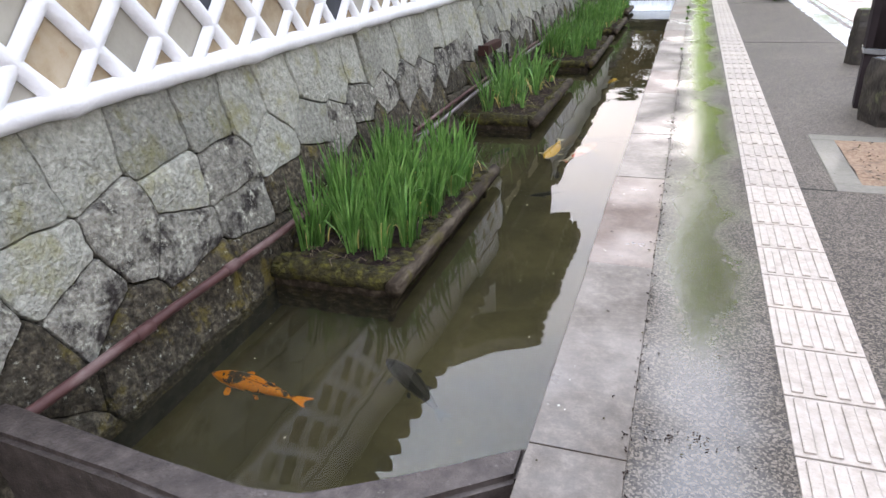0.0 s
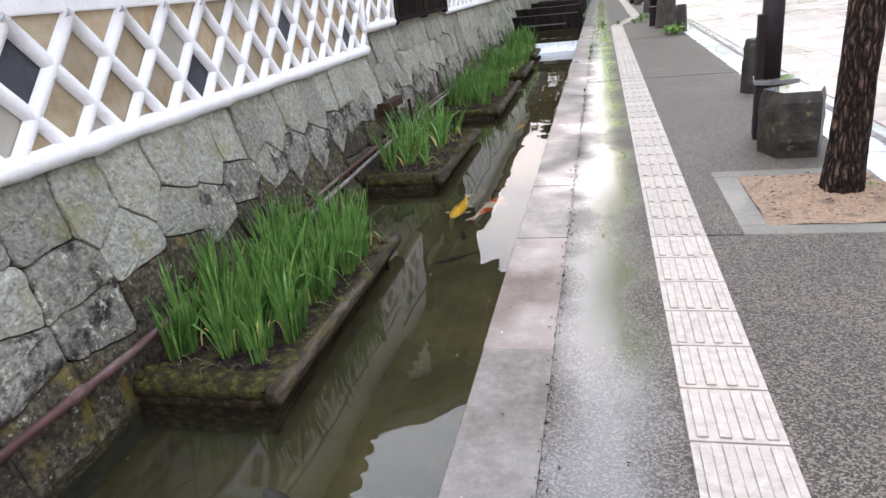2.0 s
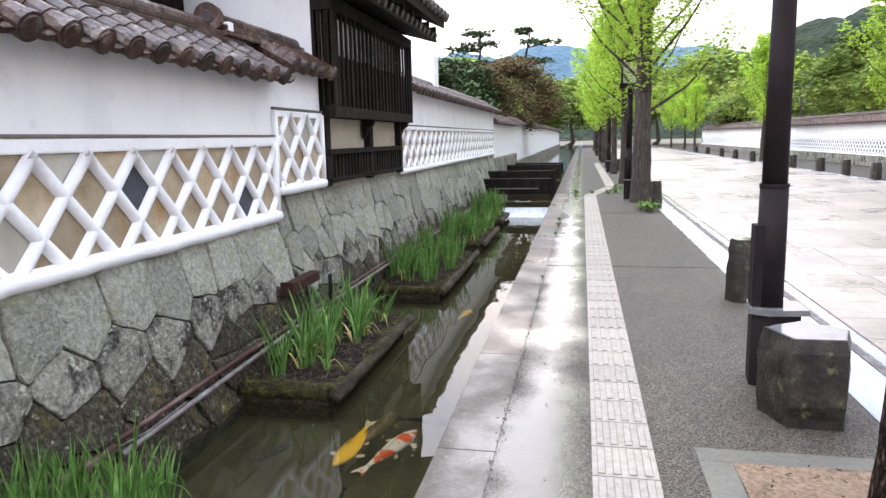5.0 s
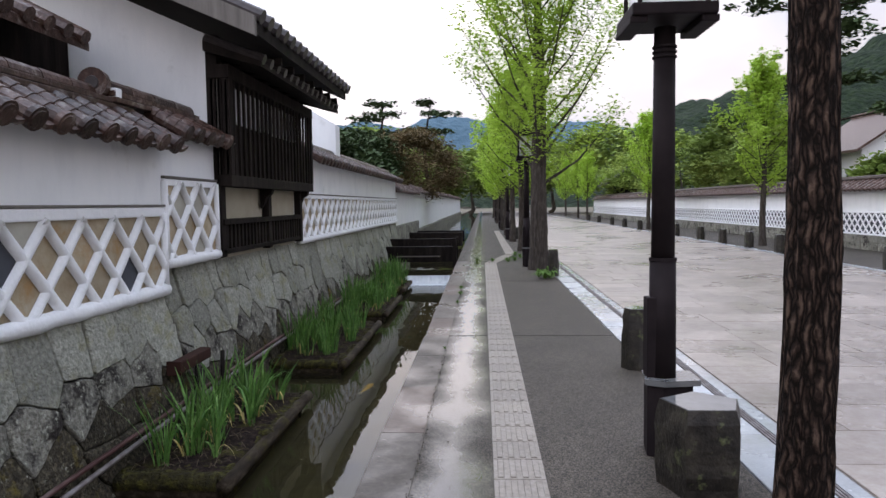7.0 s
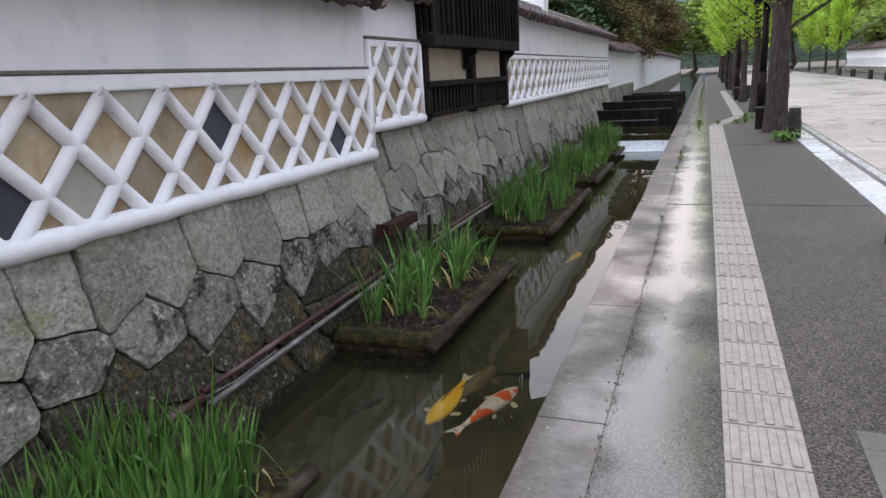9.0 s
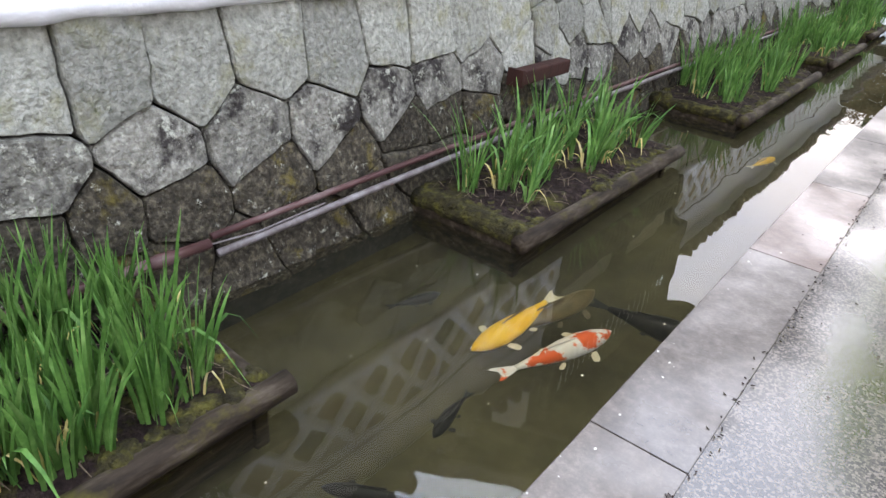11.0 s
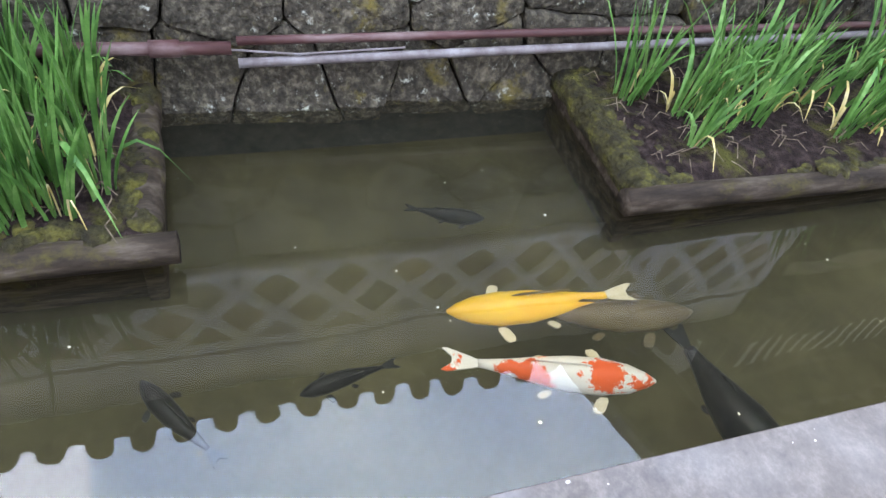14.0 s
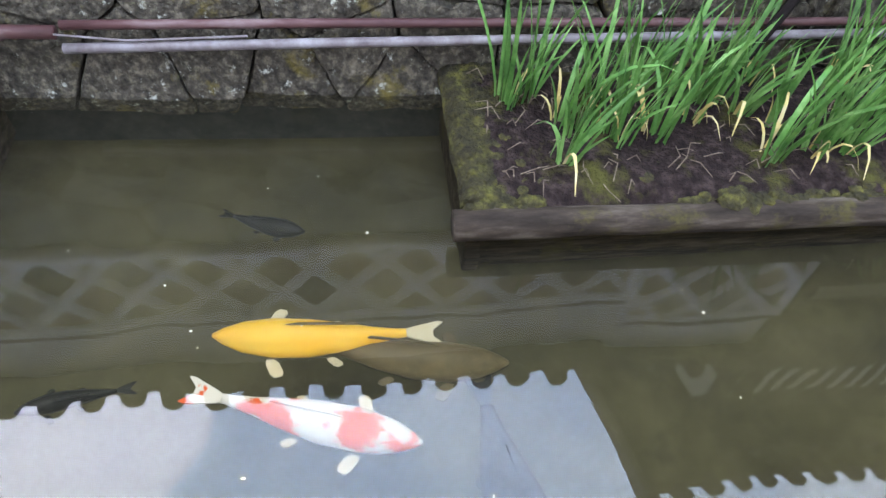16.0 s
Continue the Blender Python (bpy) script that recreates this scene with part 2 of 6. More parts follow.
M_STONE_UP = lichen_stone("cut_stone", [(0.142, 0.143, 0.118), (0.262, 0.262, 0.222), (0.385, 0.38, 0.325)], (0.20, 0.19, 0.085), (0.52, 0.74), 0.64)
M_STONE_MID = lichen_stone("lichened_stone", [(0.09286, 0.0874, 0.07211), (0.1966, 0.1879, 0.1584), (0.3387, 0.3277, 0.2731)], (0.032, 0.027, 0.024), (0.50, 0.60), 0.575)
# Moss and wet at the waterline, with the deep shade there darkened into the base.
M_STONE_LOW = lichen_stone("mossy_wet_shaded_stone", [(0.01122, 0.00918, 0.00612), (0.04284, 0.0357, 0.02448), (0.1326, 0.1122, 0.07752)], (0.11, 0.085, 0.018), (0.55, 0.68), 0.625)
M_JOINT = mat("dark_joint", [(0.02, 0.02, 0.018), (0.05, 0.05, 0.042)], scale=10, rough=0.95)
M_PLASTER = mat("white_plaster", [(0.70, 0.71, 0.725), (0.77, 0.78, 0.79), (0.81, 0.81, 0.815)], scale=3, rough=0.8, bump=0.15, bump_scale=40, stain=(0.50, 0.50, 0.49), stain_scale=2.3, stain_at=(0.60, 0.85), stretch=(1, 1, 0.35))
M_BAND = mat("white_lime_moulding", [(0.76, 0.77, 0.79), (0.85, 0.85, 0.86)], scale=9, rough=0.75, bump=0.7, bump_scale=30, stain=(0.66, 0.65, 0.62), stain_scale=7, stain_at=(0.6, 0.8))
M_TILE_TAN = mat("tan_wall_tile", [(0.27, 0.20, 0.125), (0.37, 0.295, 0.20), (0.42, 0.355, 0.265)], scale=5, rough=0.75, bump=0.3, bump_scale=60, spread=0.2, stain=(0.34, 0.20, 0.09), stain_scale=3.5, stain_at=(0.55, 0.7))
M_TILE_GREY = mat("grey_wall_tile", [(0.045, 0.05, 0.06), (0.075, 0.08, 0.095)], scale=8, rough=0.55, bump=0.2, spread=0.15)
M_TILE_PALE = mat("pale_wall_tile", [(0.34, 0.32, 0.27), (0.42, 0.40, 0.34)], scale=6, rough=0.75, bump=0.25, spread=0.12)
M_KAWARA = mat("weathered_roof_tile", [(0.018, 0.009, 0.006), (0.055, 0.028, 0.021), (0.125, 0.085, 0.07)], scale=14, rough=0.4, bump=0.5, spread=0.45, stain=(0.21, 0.185, 0.165), stain_scale=7, stain_at=(0.56, 0.70), spec=0.3)
M_KAWARA_DARK = mat("dark_roof_tile", [(0.04, 0.035, 0.035), (0.09, 0.075, 0.075)], scale=9, rough=0.45, bump=0.3, spread=0.25)
M_TIMBER = mat("dark_weathered_timber", [(0.00585, 0.00455, 0.0039), (0.0143, 0.0104, 0.0091), (0.02925, 0.02275, 0.0195)], scale=9, rough=0.75, bump=0.4, stretch=(1, 1, 0.15), spread=0.2, spec=0.1)
M_OLDBOARD = mat("grey_weathered_board", [(0.10, 0.09, 0.08), (0.20, 0.18, 0.165)], scale=12, rough=0.8, bump=0.4, stretch=(1, 1, 0.1), spread=0.2)
M_BEIGE = mat("beige_clay_plaster", [(0.33, 0.29, 0.22), (0.40, 0.36, 0.28)], scale=4, rough=0.85, bump=0.2)
M_LOG = mat("old_log", [(0.011, 0.0075, 0.005), (0.034, 0.024, 0.016), (0.10, 0.078, 0.055)], scale=16, rough=0.8, bump=0.9, bump_scale=40, stretch=(1, 0.22, 1), stain=(0.06, 0.05, 0.012), stain_scale=6, stain_at=(0.54, 0.68), spec=0.12)
M_MOSS = mat("moss_on_earth", [(0.014, 0.010, 0.006), (0.036, 0.03, 0.010), (0.105, 0.092, 0.018)], scale=17, rough=0.95, bump=1.0, bump_scale=60, bump_dist=0.03)
M_SOIL = mat("dark_soil", [(0.008, 0.005, 0.0045), (0.022, 0.014, 0.012), (0.055, 0.037, 0.030)], scale=22, rough=0.95, spec=0.08, bump=1.0, bump_scale=70, bump_dist=0.03, stain=(0.06, 0.055, 0.014), stain_scale=5, stain_at=(0.52, 0.66))
M_BED = mat("silty_canal_bed", [(0.045, 0.039, 0.018), (0.082, 0.071, 0.034), (0.12, 0.104, 0.053)], scale=1.6, rough=0.9, bump=0.3, stain=(0.05, 0.045, 0.025), stain_scale=2.2, stain_at=(0.5, 0.75))
M_CONC = mat("dark_wet_concrete", [(0.022, 0.016, 0.014), (0.05, 0.038, 0.033), (0.085, 0.068, 0.06)], scale=14, rough=0.6, bump=0.6, bump_scale=70, stain=(0.15, 0.135, 0.12), stain_scale=30, stain_at=(0.62, 0.7), spec=0.3)
M_PIPE_RED = mat("red_brown_conduit", [(0.0476, 0.01904, 0.01768), (0.0884, 0.0408, 0.0374), (0.1836, 0.1292, 0.119)], scale=9, rough=0.5, bump=0.15, stretch=(1, 0.3, 1))
M_PIPE_GREY = mat("grey_pipe", [(0.085, 0.0663, 0.06375), (0.1615, 0.136, 0.1318), (0.255, 0.238, 0.2338)], scale=10, rough=0.45, bump=0.1)
M_RUST = mat("rusty_plate", [(0.025, 0.01, 0.008), (0.05, 0.0175, 0.0125)], scale=12, rough=0.7, bump=0.3)
M_LAMP = mat("dark_brown_lamp_paint", [(0.0128, 0.0096, 0.0104), (0.0224, 0.0168, 0.0176)], scale=5, rough=0.6, bump=0.05, spec=0.05)
M_LAMPGLASS = mat("milky_lamp_glass", [(0.72, 0.74, 0.76), (0.78, 0.8, 0.8)], scale=3, rough=0.25, bump=0)
M_BOLLARD = mat("wet_dark_stone", [(0.007, 0.0056, 0.0049), (0.021, 0.0175, 0.014), (0.0455, 0.0385, 0.0294)], scale=10, rough=0.42, bump=0.6, bump_scale=40, stain=(0.09, 0.10, 0.045), stain_scale=9, stain_at=(0.58, 0.7), spread=0.1, spec=0.3)
M_WETTOP = mat("rain_wet_stone_top", [(0.10, 0.10, 0.10), (0.15, 0.15, 0.15)], scale=8, rough=0.05, bump=0.02, spec=0.5)
M_BARK = bark_mat("ridged_bark")
M_BARK_SMOOTH = mat("grey_bark", [(0.07, 0.06, 0.05), (0.15, 0.13, 0.115)], scale=14, rough=0.9, bump=0.8, stretch=(1, 1, 0.3))
M_BARK_GINKGO = mat("grey_brown_furrowed_bark", [(0.018, 0.0144, 0.012), (0.045, 0.036, 0.03), (0.09, 0.075, 0.063)], scale=22, rough=0.9, bump=1.0, bump_scale=20, stretch=(1, 1, 0.2), bump_dist=0.04)
M_GINKGO = mat("fresh_ginkgo_leaf", [(0.25, 0.42, 0.045), (0.38, 0.56, 0.085), (0.48, 0.64, 0.13)], scale=1.6, rough=0.6, bump=0, translucent=0.58, spread=0.12)
M_PINE = mat("pine_needles", [(0.028, 0.05, 0.02), (0.065, 0.105, 0.04)], scale=3, rough=0.8, bump=0)
M_BROWNLEAF = mat("bronze_foliage", [(0.085, 0.075, 0.035), (0.14, 0.095, 0.045), (0.17, 0.14, 0.065)], scale=0.6, rough=0.8, bump=0, translucent=0.2)
M_GREENLEAF = mat("garden_foliage", [(0.08, 0.13, 0.03), (0.19, 0.27, 0.06), (0.34, 0.40, 0.09)], scale=0.5, rough=0.8, bump=0, translucent=0.25, spread=0.25)
M_IRIS = mat("iris_blade", [(0.03145, 0.09193, 0.02177), (0.08467, 0.1996, 0.04355), (0.1996, 0.3387, 0.1028)], scale=9, rough=0.42, bump=0, translucent=0.25, spread=0.3)
M_IRIS_DRY = mat("withered_iris_blade", [(0.391, 0.253, 0.069), (0.552, 0.437, 0.161), (0.575, 0.483, 0.299)], scale=12, rough=0.7, bump=0, translucent=0.2)
M_STALK = mat("dead_stalk", [(0.05, 0.034, 0.022), (0.12, 0.088, 0.058), (0.24, 0.19, 0.13)], scale=30, rough=0.8, bump=0)
M_GRASS = mat("kerb_weeds", [(0.05, 0.10, 0.02), (0.10, 0.19, 0.04)], scale=9, rough=0.8, bump=0)
M_GRAVELSOIL = mat("tan_sandy_soil", [(0.11, 0.066, 0.042), (0.19, 0.122, 0.08), (0.27, 0.19, 0.13)], scale=45, rough=0.9, bump=1.0, bump_scale=110, stain=(0.10, 0.07, 0.05), stain_scale=6, stain_at=(0.56, 0.66))
M_TACTILE = mat("beige_tactile_tile", [(0.2134, 0.1766, 0.1472), (0.287, 0.2429, 0.2061), (0.3312, 0.287, 0.2502)], scale=24, rough=0.5, bump=0.4, bump_scale=120, spread=0.09, stain=(0.33, 0.27, 0.22), stain_scale=3.0, stain_at=(0.55, 0.75))
M_PAVE = wet_mat("exposed_aggregate_paving", [(0.011, 0.008, 0.0055), (0.036, 0.027, 0.019), (0.115, 0.092, 0.072)], 90.0, 0.65, 0.55, 0.17, x_mid=-0.25, x_half=0.42, patch_scale=1.3, bias=-0.12, cells=150.0)
M_SLAB = wet_mat("wet_edging_slab", [(0.044, 0.0328, 0.0248), (0.076, 0.0592, 0.0464), (0.128, 0.104, 0.084)], 14.0, 0.5, 0.6, 0.16, patch_scale=1.3, bias=0.02)
M_SLAB_RED = wet_mat("reddish_edging_slab", [(0.068, 0.0408, 0.0289), (0.102, 0.06375, 0.04675), (0.136, 0.0935, 0.07225)], 14.0, 0.5, 0.6, 0.16, patch_scale=1.3, bias=0.02)
M_FRAME = wet_mat("concrete_tree_frame", [(0.095, 0.085, 0.068), (0.145, 0.13, 0.105)], 30.0, 0.6, 0.7, 0.15, patch_scale=1.2, bias=-0.1)
M_KERB = wet_mat("pale_granite_kerb", [(0.33, 0.345, 0.36), (0.42, 0.43, 0.44)], 40.0, 0.35, 0.75, 0.06, patch_scale=1.0, bias=0.06)
M_ROAD = wet_mat("wet_road_paver", [(0.225, 0.1782, 0.1512), (0.297, 0.243, 0.2088), (0.351, 0.3015, 0.2673)], 6.0, 0.45, 0.9, 0.16, patch_scale=0.45, bias=0.04, coat=0.0)
M_ROADJOINT = mat("road_joint", [(0.12, 0.10, 0.09), (0.17, 0.15, 0.135)], scale=20, rough=0.5)
M_DRAIN = mat("drain_slot", [(0.05, 0.05, 0.05), (0.09, 0.09, 0.09)], scale=20, rough=0.4)
M_HILL = mat("wooded_hill", [(0.003, 0.008, 0.004), (0.009, 0.02, 0.008), (0.022, 0.04, 0.014)], scale=0.2, rough=0.95, bump=1.0, bump_scale=0.25, bump_dist=4.0)
# Distance haze is painted into this blue; the woods themselves are green.
M_HILL_FAR = mat("haze_blue_hill", [(0.05, 0.105, 0.14), (0.085, 0.15, 0.20)], scale=0.02, rough=0.95, bump=1.0, bump_scale=0.1, bump_dist=6.0)
M_EARTH = mat("garden_earth", [(0.10, 0.085, 0.06), (0.16, 0.14, 0.10)], scale=1.5, rough=0.9, bump=0.5)
M_KOI_ORANGE = mat("orange_koi_skin", [(0.85, 0.22, 0.012), (0.92, 0.34, 0.025)], scale=9, rough=0.35, bump=0, stain=(0.04, 0.03, 0.02), stain_scale=10, stain_at=(0.53, 0.56), world_space=False)
M_KOI_YELLOW = mat("yellow_koi_skin", [(0.93, 0.46, 0.02), (0.97, 0.60, 0.07)], scale=7, rough=0.35, bump=0, world_space=False)
M_KOI_WHITE = mat("red_and_white_koi_skin", [(0.72, 0.66, 0.58), (0.80, 0.76, 0.70)], scale=5, rough=0.35, bump=0, stain=(0.80, 0.12, 0.03), stain_scale=5.5, stain_at=(0.53, 0.55), world_space=False)
M_KOI_BROWN = mat("bronze_carp_skin", [(0.09, 0.068, 0.034), (0.16, 0.12, 0.058)], scale=14, rough=0.4, bump=0, world_space=False)
M_KOI_DARK = mat("black_carp_skin", [(0.007, 0.007, 0.0063), (0.014, 0.0133, 0.0112)], scale=14, rough=0.4, bump=0, world_space=False)
M_KOI_FIN = mat("pale_koi_fin", [(0.60, 0.50, 0.32), (0.68, 0.60, 0.44)], scale=20, rough=0.4, bump=0, world_space=False)
M_LITTER = mat("floating_petal", [(0.6, 0.5, 0.2), (0.75, 0.72, 0.6)], scale=30, rough=0.6, bump=0)
M_FALL = mat("white_water", [(0.55, 0.58, 0.60), (0.8, 0.82, 0.84)], scale=30, rough=0.2, bump=0.6, stretch=(1, 1, 0.1))

M_WATER = bpy.data.materials.new("murky_canal_water")
M_WATER.use_nodes = True
_n, _l = M_WATER.node_tree.nodes, M_WATER.node_tree.links
_b = _n["Principled BSDF"]
_b.inputs["Base Color"].default_value = (0.54, 0.50, 0.355, 1)
_b.inputs["Roughness"].default_value, _b.inputs["IOR"].default_value = 0.0, 1.43
_b.inputs["Transmission Weight"].default_value = 0.99
_t = _n.new("ShaderNodeTexNoise")
_t.inputs["Scale"].default_value, _t.inputs["Detail"].default_value = 3.0, 2.0
_g = _n.new("ShaderNodeNewGeometry")
_l.new(_g.outputs["Position"], _t.inputs["Vector"])
_c = _n.new("ShaderNodeVectorMath")
_c.operation = "SUBTRACT"
_c.inputs[1].default_value = (0.5, 0.5, 0.5)
_l.new(_t.outputs["Color"], _c.inputs[0])
_q = _n.new("ShaderNodeVectorMath")
_q.operation = "MULTIPLY_ADD"
_q.inputs[1].default_value, _q.inputs[2].default_value = (0.014, 0.014, 0.0), (0.5, 0.5, 1.0)
_l.new(_c.outputs[0], _q.inputs[0])
_p = _n.new("ShaderNodeNormalMap")
_p.space = "WORLD"
_l.new(_q.outputs[0], _p.inputs["Color"])
_l.new(_p.outputs[0], _b.inputs["Normal"])


# ---------------------------------------------------------------- mesh helpers
def link(name, bm, material, parent=None, label="", smooth=False):
    me = bpy.data.meshes.new(name)
    bm.to_mesh(me)
    bm.free()
    me.materials.append(material)
    if smooth:
        for p in me.polygons:
            p.use_smooth = True
    ob = new(name, me)
    if parent:
        ob.parent = parent
    if label:
        ob["label"] = label
    return ob


def part(name, bm, material, parent, label="", smooth=False):
    """One mesh object under a thing or under a part."""
    return link(name, bm, material, parent, label, smooth)


def from_data(name, verts, faces, material, parent=None, smooth=False):
    me = bpy.data.meshes.new(name)
    me.from_pydata(verts, [], faces)
    me.update()
    me.materials.append(material)
    if smooth:
        me.polygons.foreach_set("use_smooth", [True] * len(me.polygons))
    ob = new(name, me)
    if parent:
        ob.parent = parent
    return ob


def empty(name, x=0, y=0, z=0):
    ob = new(name)
    ob.location = (x, y, z)
    return ob


def box(x0, x1, y0, y1, z0, z1, bevel=0.0, bm=None):
    bm = bm or bmesh.new()
    r = bmesh.ops.create_cube(bm, size=1.0, matrix=Matrix.Translation(((x0 + x1) / 2, (y0 + y1) / 2, (z0 + z1) / 2)) @ Matrix.Diagonal((x1 - x0, y1 - y0, z1 - z0, 1)))
    if bevel:
        es = {e for v in r["verts"] for e in v.link_edges}
        bmesh.ops.bevel(bm, geom=list(es), offset=bevel, segments=2, profile=0.6, affect="EDGES")
    return bm


def tube(points, radii, sides=10, caps=True, bm=None, wobble=0.0, seed=0, squash=1.0):
    """A tube of given radii along points, with its surface made uneven by wobble."""
    bm = bm or bmesh.new()
    rng = random.Random(seed)
    pts = [Vector(p) for p in points]
    if not isinstance(radii, (list, tuple)):
        radii = [radii] * len(pts)
    rings = []
    side = None
    for i, p in enumerate(pts):
        d = (pts[min(i + 1, len(pts) - 1)] - pts[max(i - 1, 0)]).normalized()
        ref = Vector((0, 0, 1)) if abs(d.z) < 0.9 else Vector((1, 0, 0))
        u = d.cross(ref).normalized() if side is None else (side - d * side.dot(d)).normalized()
        side = u
        v = d.cross(u)
        ring = []
        for k in range(sides):
            a = 2 * math.pi * k / sides
            r = radii[i] * (1 + wobble * (rng.random() - 0.5))
            ring.append(bm.verts.new(p + (u * math.cos(a) + v * math.sin(a) * squash) * r))
        rings.append(ring)
    for a, b in zip(rings, rings[1:]):
        for k in range(sides):
            bm.faces.new((a[k], a[(k + 1) % sides], b[(k + 1) % sides], b[k]))
    if caps:
        bm.faces.new(rings[0][::-1])
        bm.faces.new(rings[-1])
    return bm


def prism(poly, lo, hi, axis="y", bm=None):
    """A solid of a polygon of (a, b) pairs drawn out along an axis from lo to hi."""
    bm = bm or bmesh.new()
    def at(a, b, c):
        return {"y": (a, c, b), "x": (c, a, b), "z": (a, b, c)}[axis]
    f = [bm.verts.new(at(a, b, lo)) for a, b in poly]
    g = [bm.verts.new(at(a, b, hi)) for a, b in poly]
    bm.faces.new(f)
    bm.faces.new(g[::-1])
    for i in range(len(poly)):
        j = (i + 1) % len(poly)
        bm.faces.new((f[j], f[i], g[i], g[j]))
    bmesh.ops.recalc_face_normals(bm, faces=bm.faces)
    return bm


def clip(poly, nx, ny, d):
    """The part of a convex polygon where nx * x + ny * y <= d."""
    out = []
    for i, p in enumerate(poly):
        q = poly[(i + 1) % len(poly)]
        a, b = nx * p[0] + ny * p[1] - d, nx * q[0] + ny * q[1] - d
        if a <= 0:
            out.append(p)
        if a * b < 0:
            t = a / (a - b)
            out.append((p[0] + t * (q[0] - p[0]), p[1] + t * (q[1] - p[1])))
    return out


def structure(ob, label, category):
    return tagged(ob, label, category, "", "structure")


# ---------------------------------------------------------------- the setting
EDGE, WALL_X, WATER_Z, BED_Z = -0.74, -2.80, -0.37, -0.80
WEIR_Y = 18.3


def stone_x(z):
    """The leaning face of the stone base at a height."""
    return -2.50 - 0.24 * (z + 0.4)


# ground: one sheet with the canal cut out of it
ground = from_data("ground", [(-900, -300, -0.9), (900, -300, -0.9), (900, 1500, -0.9), (-900, 1500, -0.9)], [(0, 1, 2, 3)], M_EARTH)
structure(ground, "dark garden earth spreading to the horizon", "ground")
pavement = link("pavement", box(-0.452, 1.46, -6, 20.2, -0.9, 0.0), M_PAVE)
structure(pavement, "grey-brown exposed aggregate pavement, wet along its canal side", "pavement")
pavement_far = link("pavement_far", box(-0.74, 1.46, 20.2, 130, -0.9, -0.002), M_PAVE)
structure(pavement_far, "damp grey aggregate pavement running on beside the canal", "pavement")
canal_wall = link("wall_canal", box(-0.738, -0.452, -6, 20.2, -0.9, -0.13), M_CONC)
structure(canal_wall, "dark wet concrete side of the canal", "wall")
canal_bed = from_data("canal_bed", [(-3.2, -6, BED_Z), (EDGE, -6, BED_Z), (EDGE, WEIR_Y, BED_Z), (-3.2, WEIR_Y, BED_Z)], [(0, 1, 2, 3)], M_BED)
structure(canal_bed, "silty brown bed of the shallow canal", "canal bed")
water = from_data("water", [(-2.9, -6, WATER_Z), (EDGE, -6, WATER_Z), (EDGE, WEIR_Y, WATER_Z), (-2.9, WEIR_Y, WATER_Z)], [(0, 1, 2, 3)], M_WATER)
water.visible_shadow = False
structure(water, "still murky green-brown canal water mirroring the sky", "water")
upper_bed = link("upper_canal_bed", box(-3.1, EDGE, WEIR_Y, 120, -0.95, -0.34), M_BED)
structure(upper_bed, "raised silty bed of the canal above the weir", "canal bed")
upper_water = from_data("upper_water", [(-2.9, WEIR_Y, -0.16), (EDGE, WEIR_Y, -0.16), (EDGE, 120, -0.16), (-2.9, 120, -0.16)], [(0, 1, 2, 3)], M_WATER)
upper_water.visible_shadow = False
structure(upper_water, "dark still water of the canal above the weir", "water")
kerb = empty("kerb")
structure(kerb, "row of pale wet granite kerb stones along the road", "kerb")
road = link("road", box(1.99, 8.35, -12, 130, -0.9, -0.02), M_ROADJOINT)
structure(road, "wide street paved with wet pinkish stone slabs", "road")
drain = link("drain", box(1.80, 1.885, -12, 130, -0.9, -0.025), M_DRAIN)
structure(drain, "narrow dark slotted drain along the street edge", "drain")
for k, xs in enumerate((1.816, 1.838, 1.860)):
    slot = part("drain_bar", box(xs, xs + 0.012, -6, 60, -0.05, -0.012), M_PIPE_GREY, drain)
road_edge = link("road_edge", box(1.885, 1.99, -12, 130, -0.9, -0.016), M_KERB)
structure(road_edge, "pale blue-grey granite strip along the drain", "kerb")
far_kerb = link("far_kerb", box(8.35, 8.50, -12, 130, -0.9, 0.02), M_KERB)
structure(far_kerb, "pale granite kerb across the street", "kerb")
far_pavement = link("far_pavement", box(8.50, 11.6, -12, 130, -0.9, 0.0), M_PAVE)
structure(far_pavement, "damp dark pavement across the street", "pavement")

# upper garden ground behind the walls
for nm, x0, x1 in (("garden_left", -60, -3.0), ("garden_right", 11.6, 90)):
    g = link(nm, box(x0, x1, -40, 200, -0.9, 0.0), M_EARTH)
    structure(g, "plain garden earth behind the street wall", "ground")
gb = link("street_behind", box(-60, 90, -40, -6, -0.9, -0.03), M_PAVE)
structure(gb, "plain paving behind the start of the walk", "ground")

# ---------------------------------------------------------------- stone base of the wall, stone by stone
rng = random.Random(11)


def stone_cells(y0, y1, z0, z1, rows, step, rng, laid=(), laid_from=99.0):
    """Cells of fitted stones over a strip of wall, from uneven rows of middles, and from the laid ones past laid_from."""
    seeds = []
    for i, (zr, st, jit) in enumerate(rows):
        y = y0 - st * (0.2 + 0.6 * rng.random())
        while y < y1 + st:
            seeds.append((y + rng.uniform(-jit, jit) * st, zr + rng.uniform(-jit, jit) * 0.34))
            y += st * rng.uniform(0.68, 1.34)
    seeds = [p for p in seeds if p[0] < laid_from] + list(laid)
    cells = []
    for i, (a, b) in enumerate(seeds):
        poly = [(y0, z0), (y1, z0), (y1, z1), (y0, z1)]
        for j, (c, d) in enumerate(seeds):
            if i == j or abs(c - a) > 1.6:
                continue
            nx, ny = c - a, d - b
            poly = clip(poly, nx, ny, (c * c + d * d - a * a - b * b) / 2)
            if len(poly) < 3:
                break
        if len(poly) >= 3:
            cells.append(((a, b), poly))
    return cells


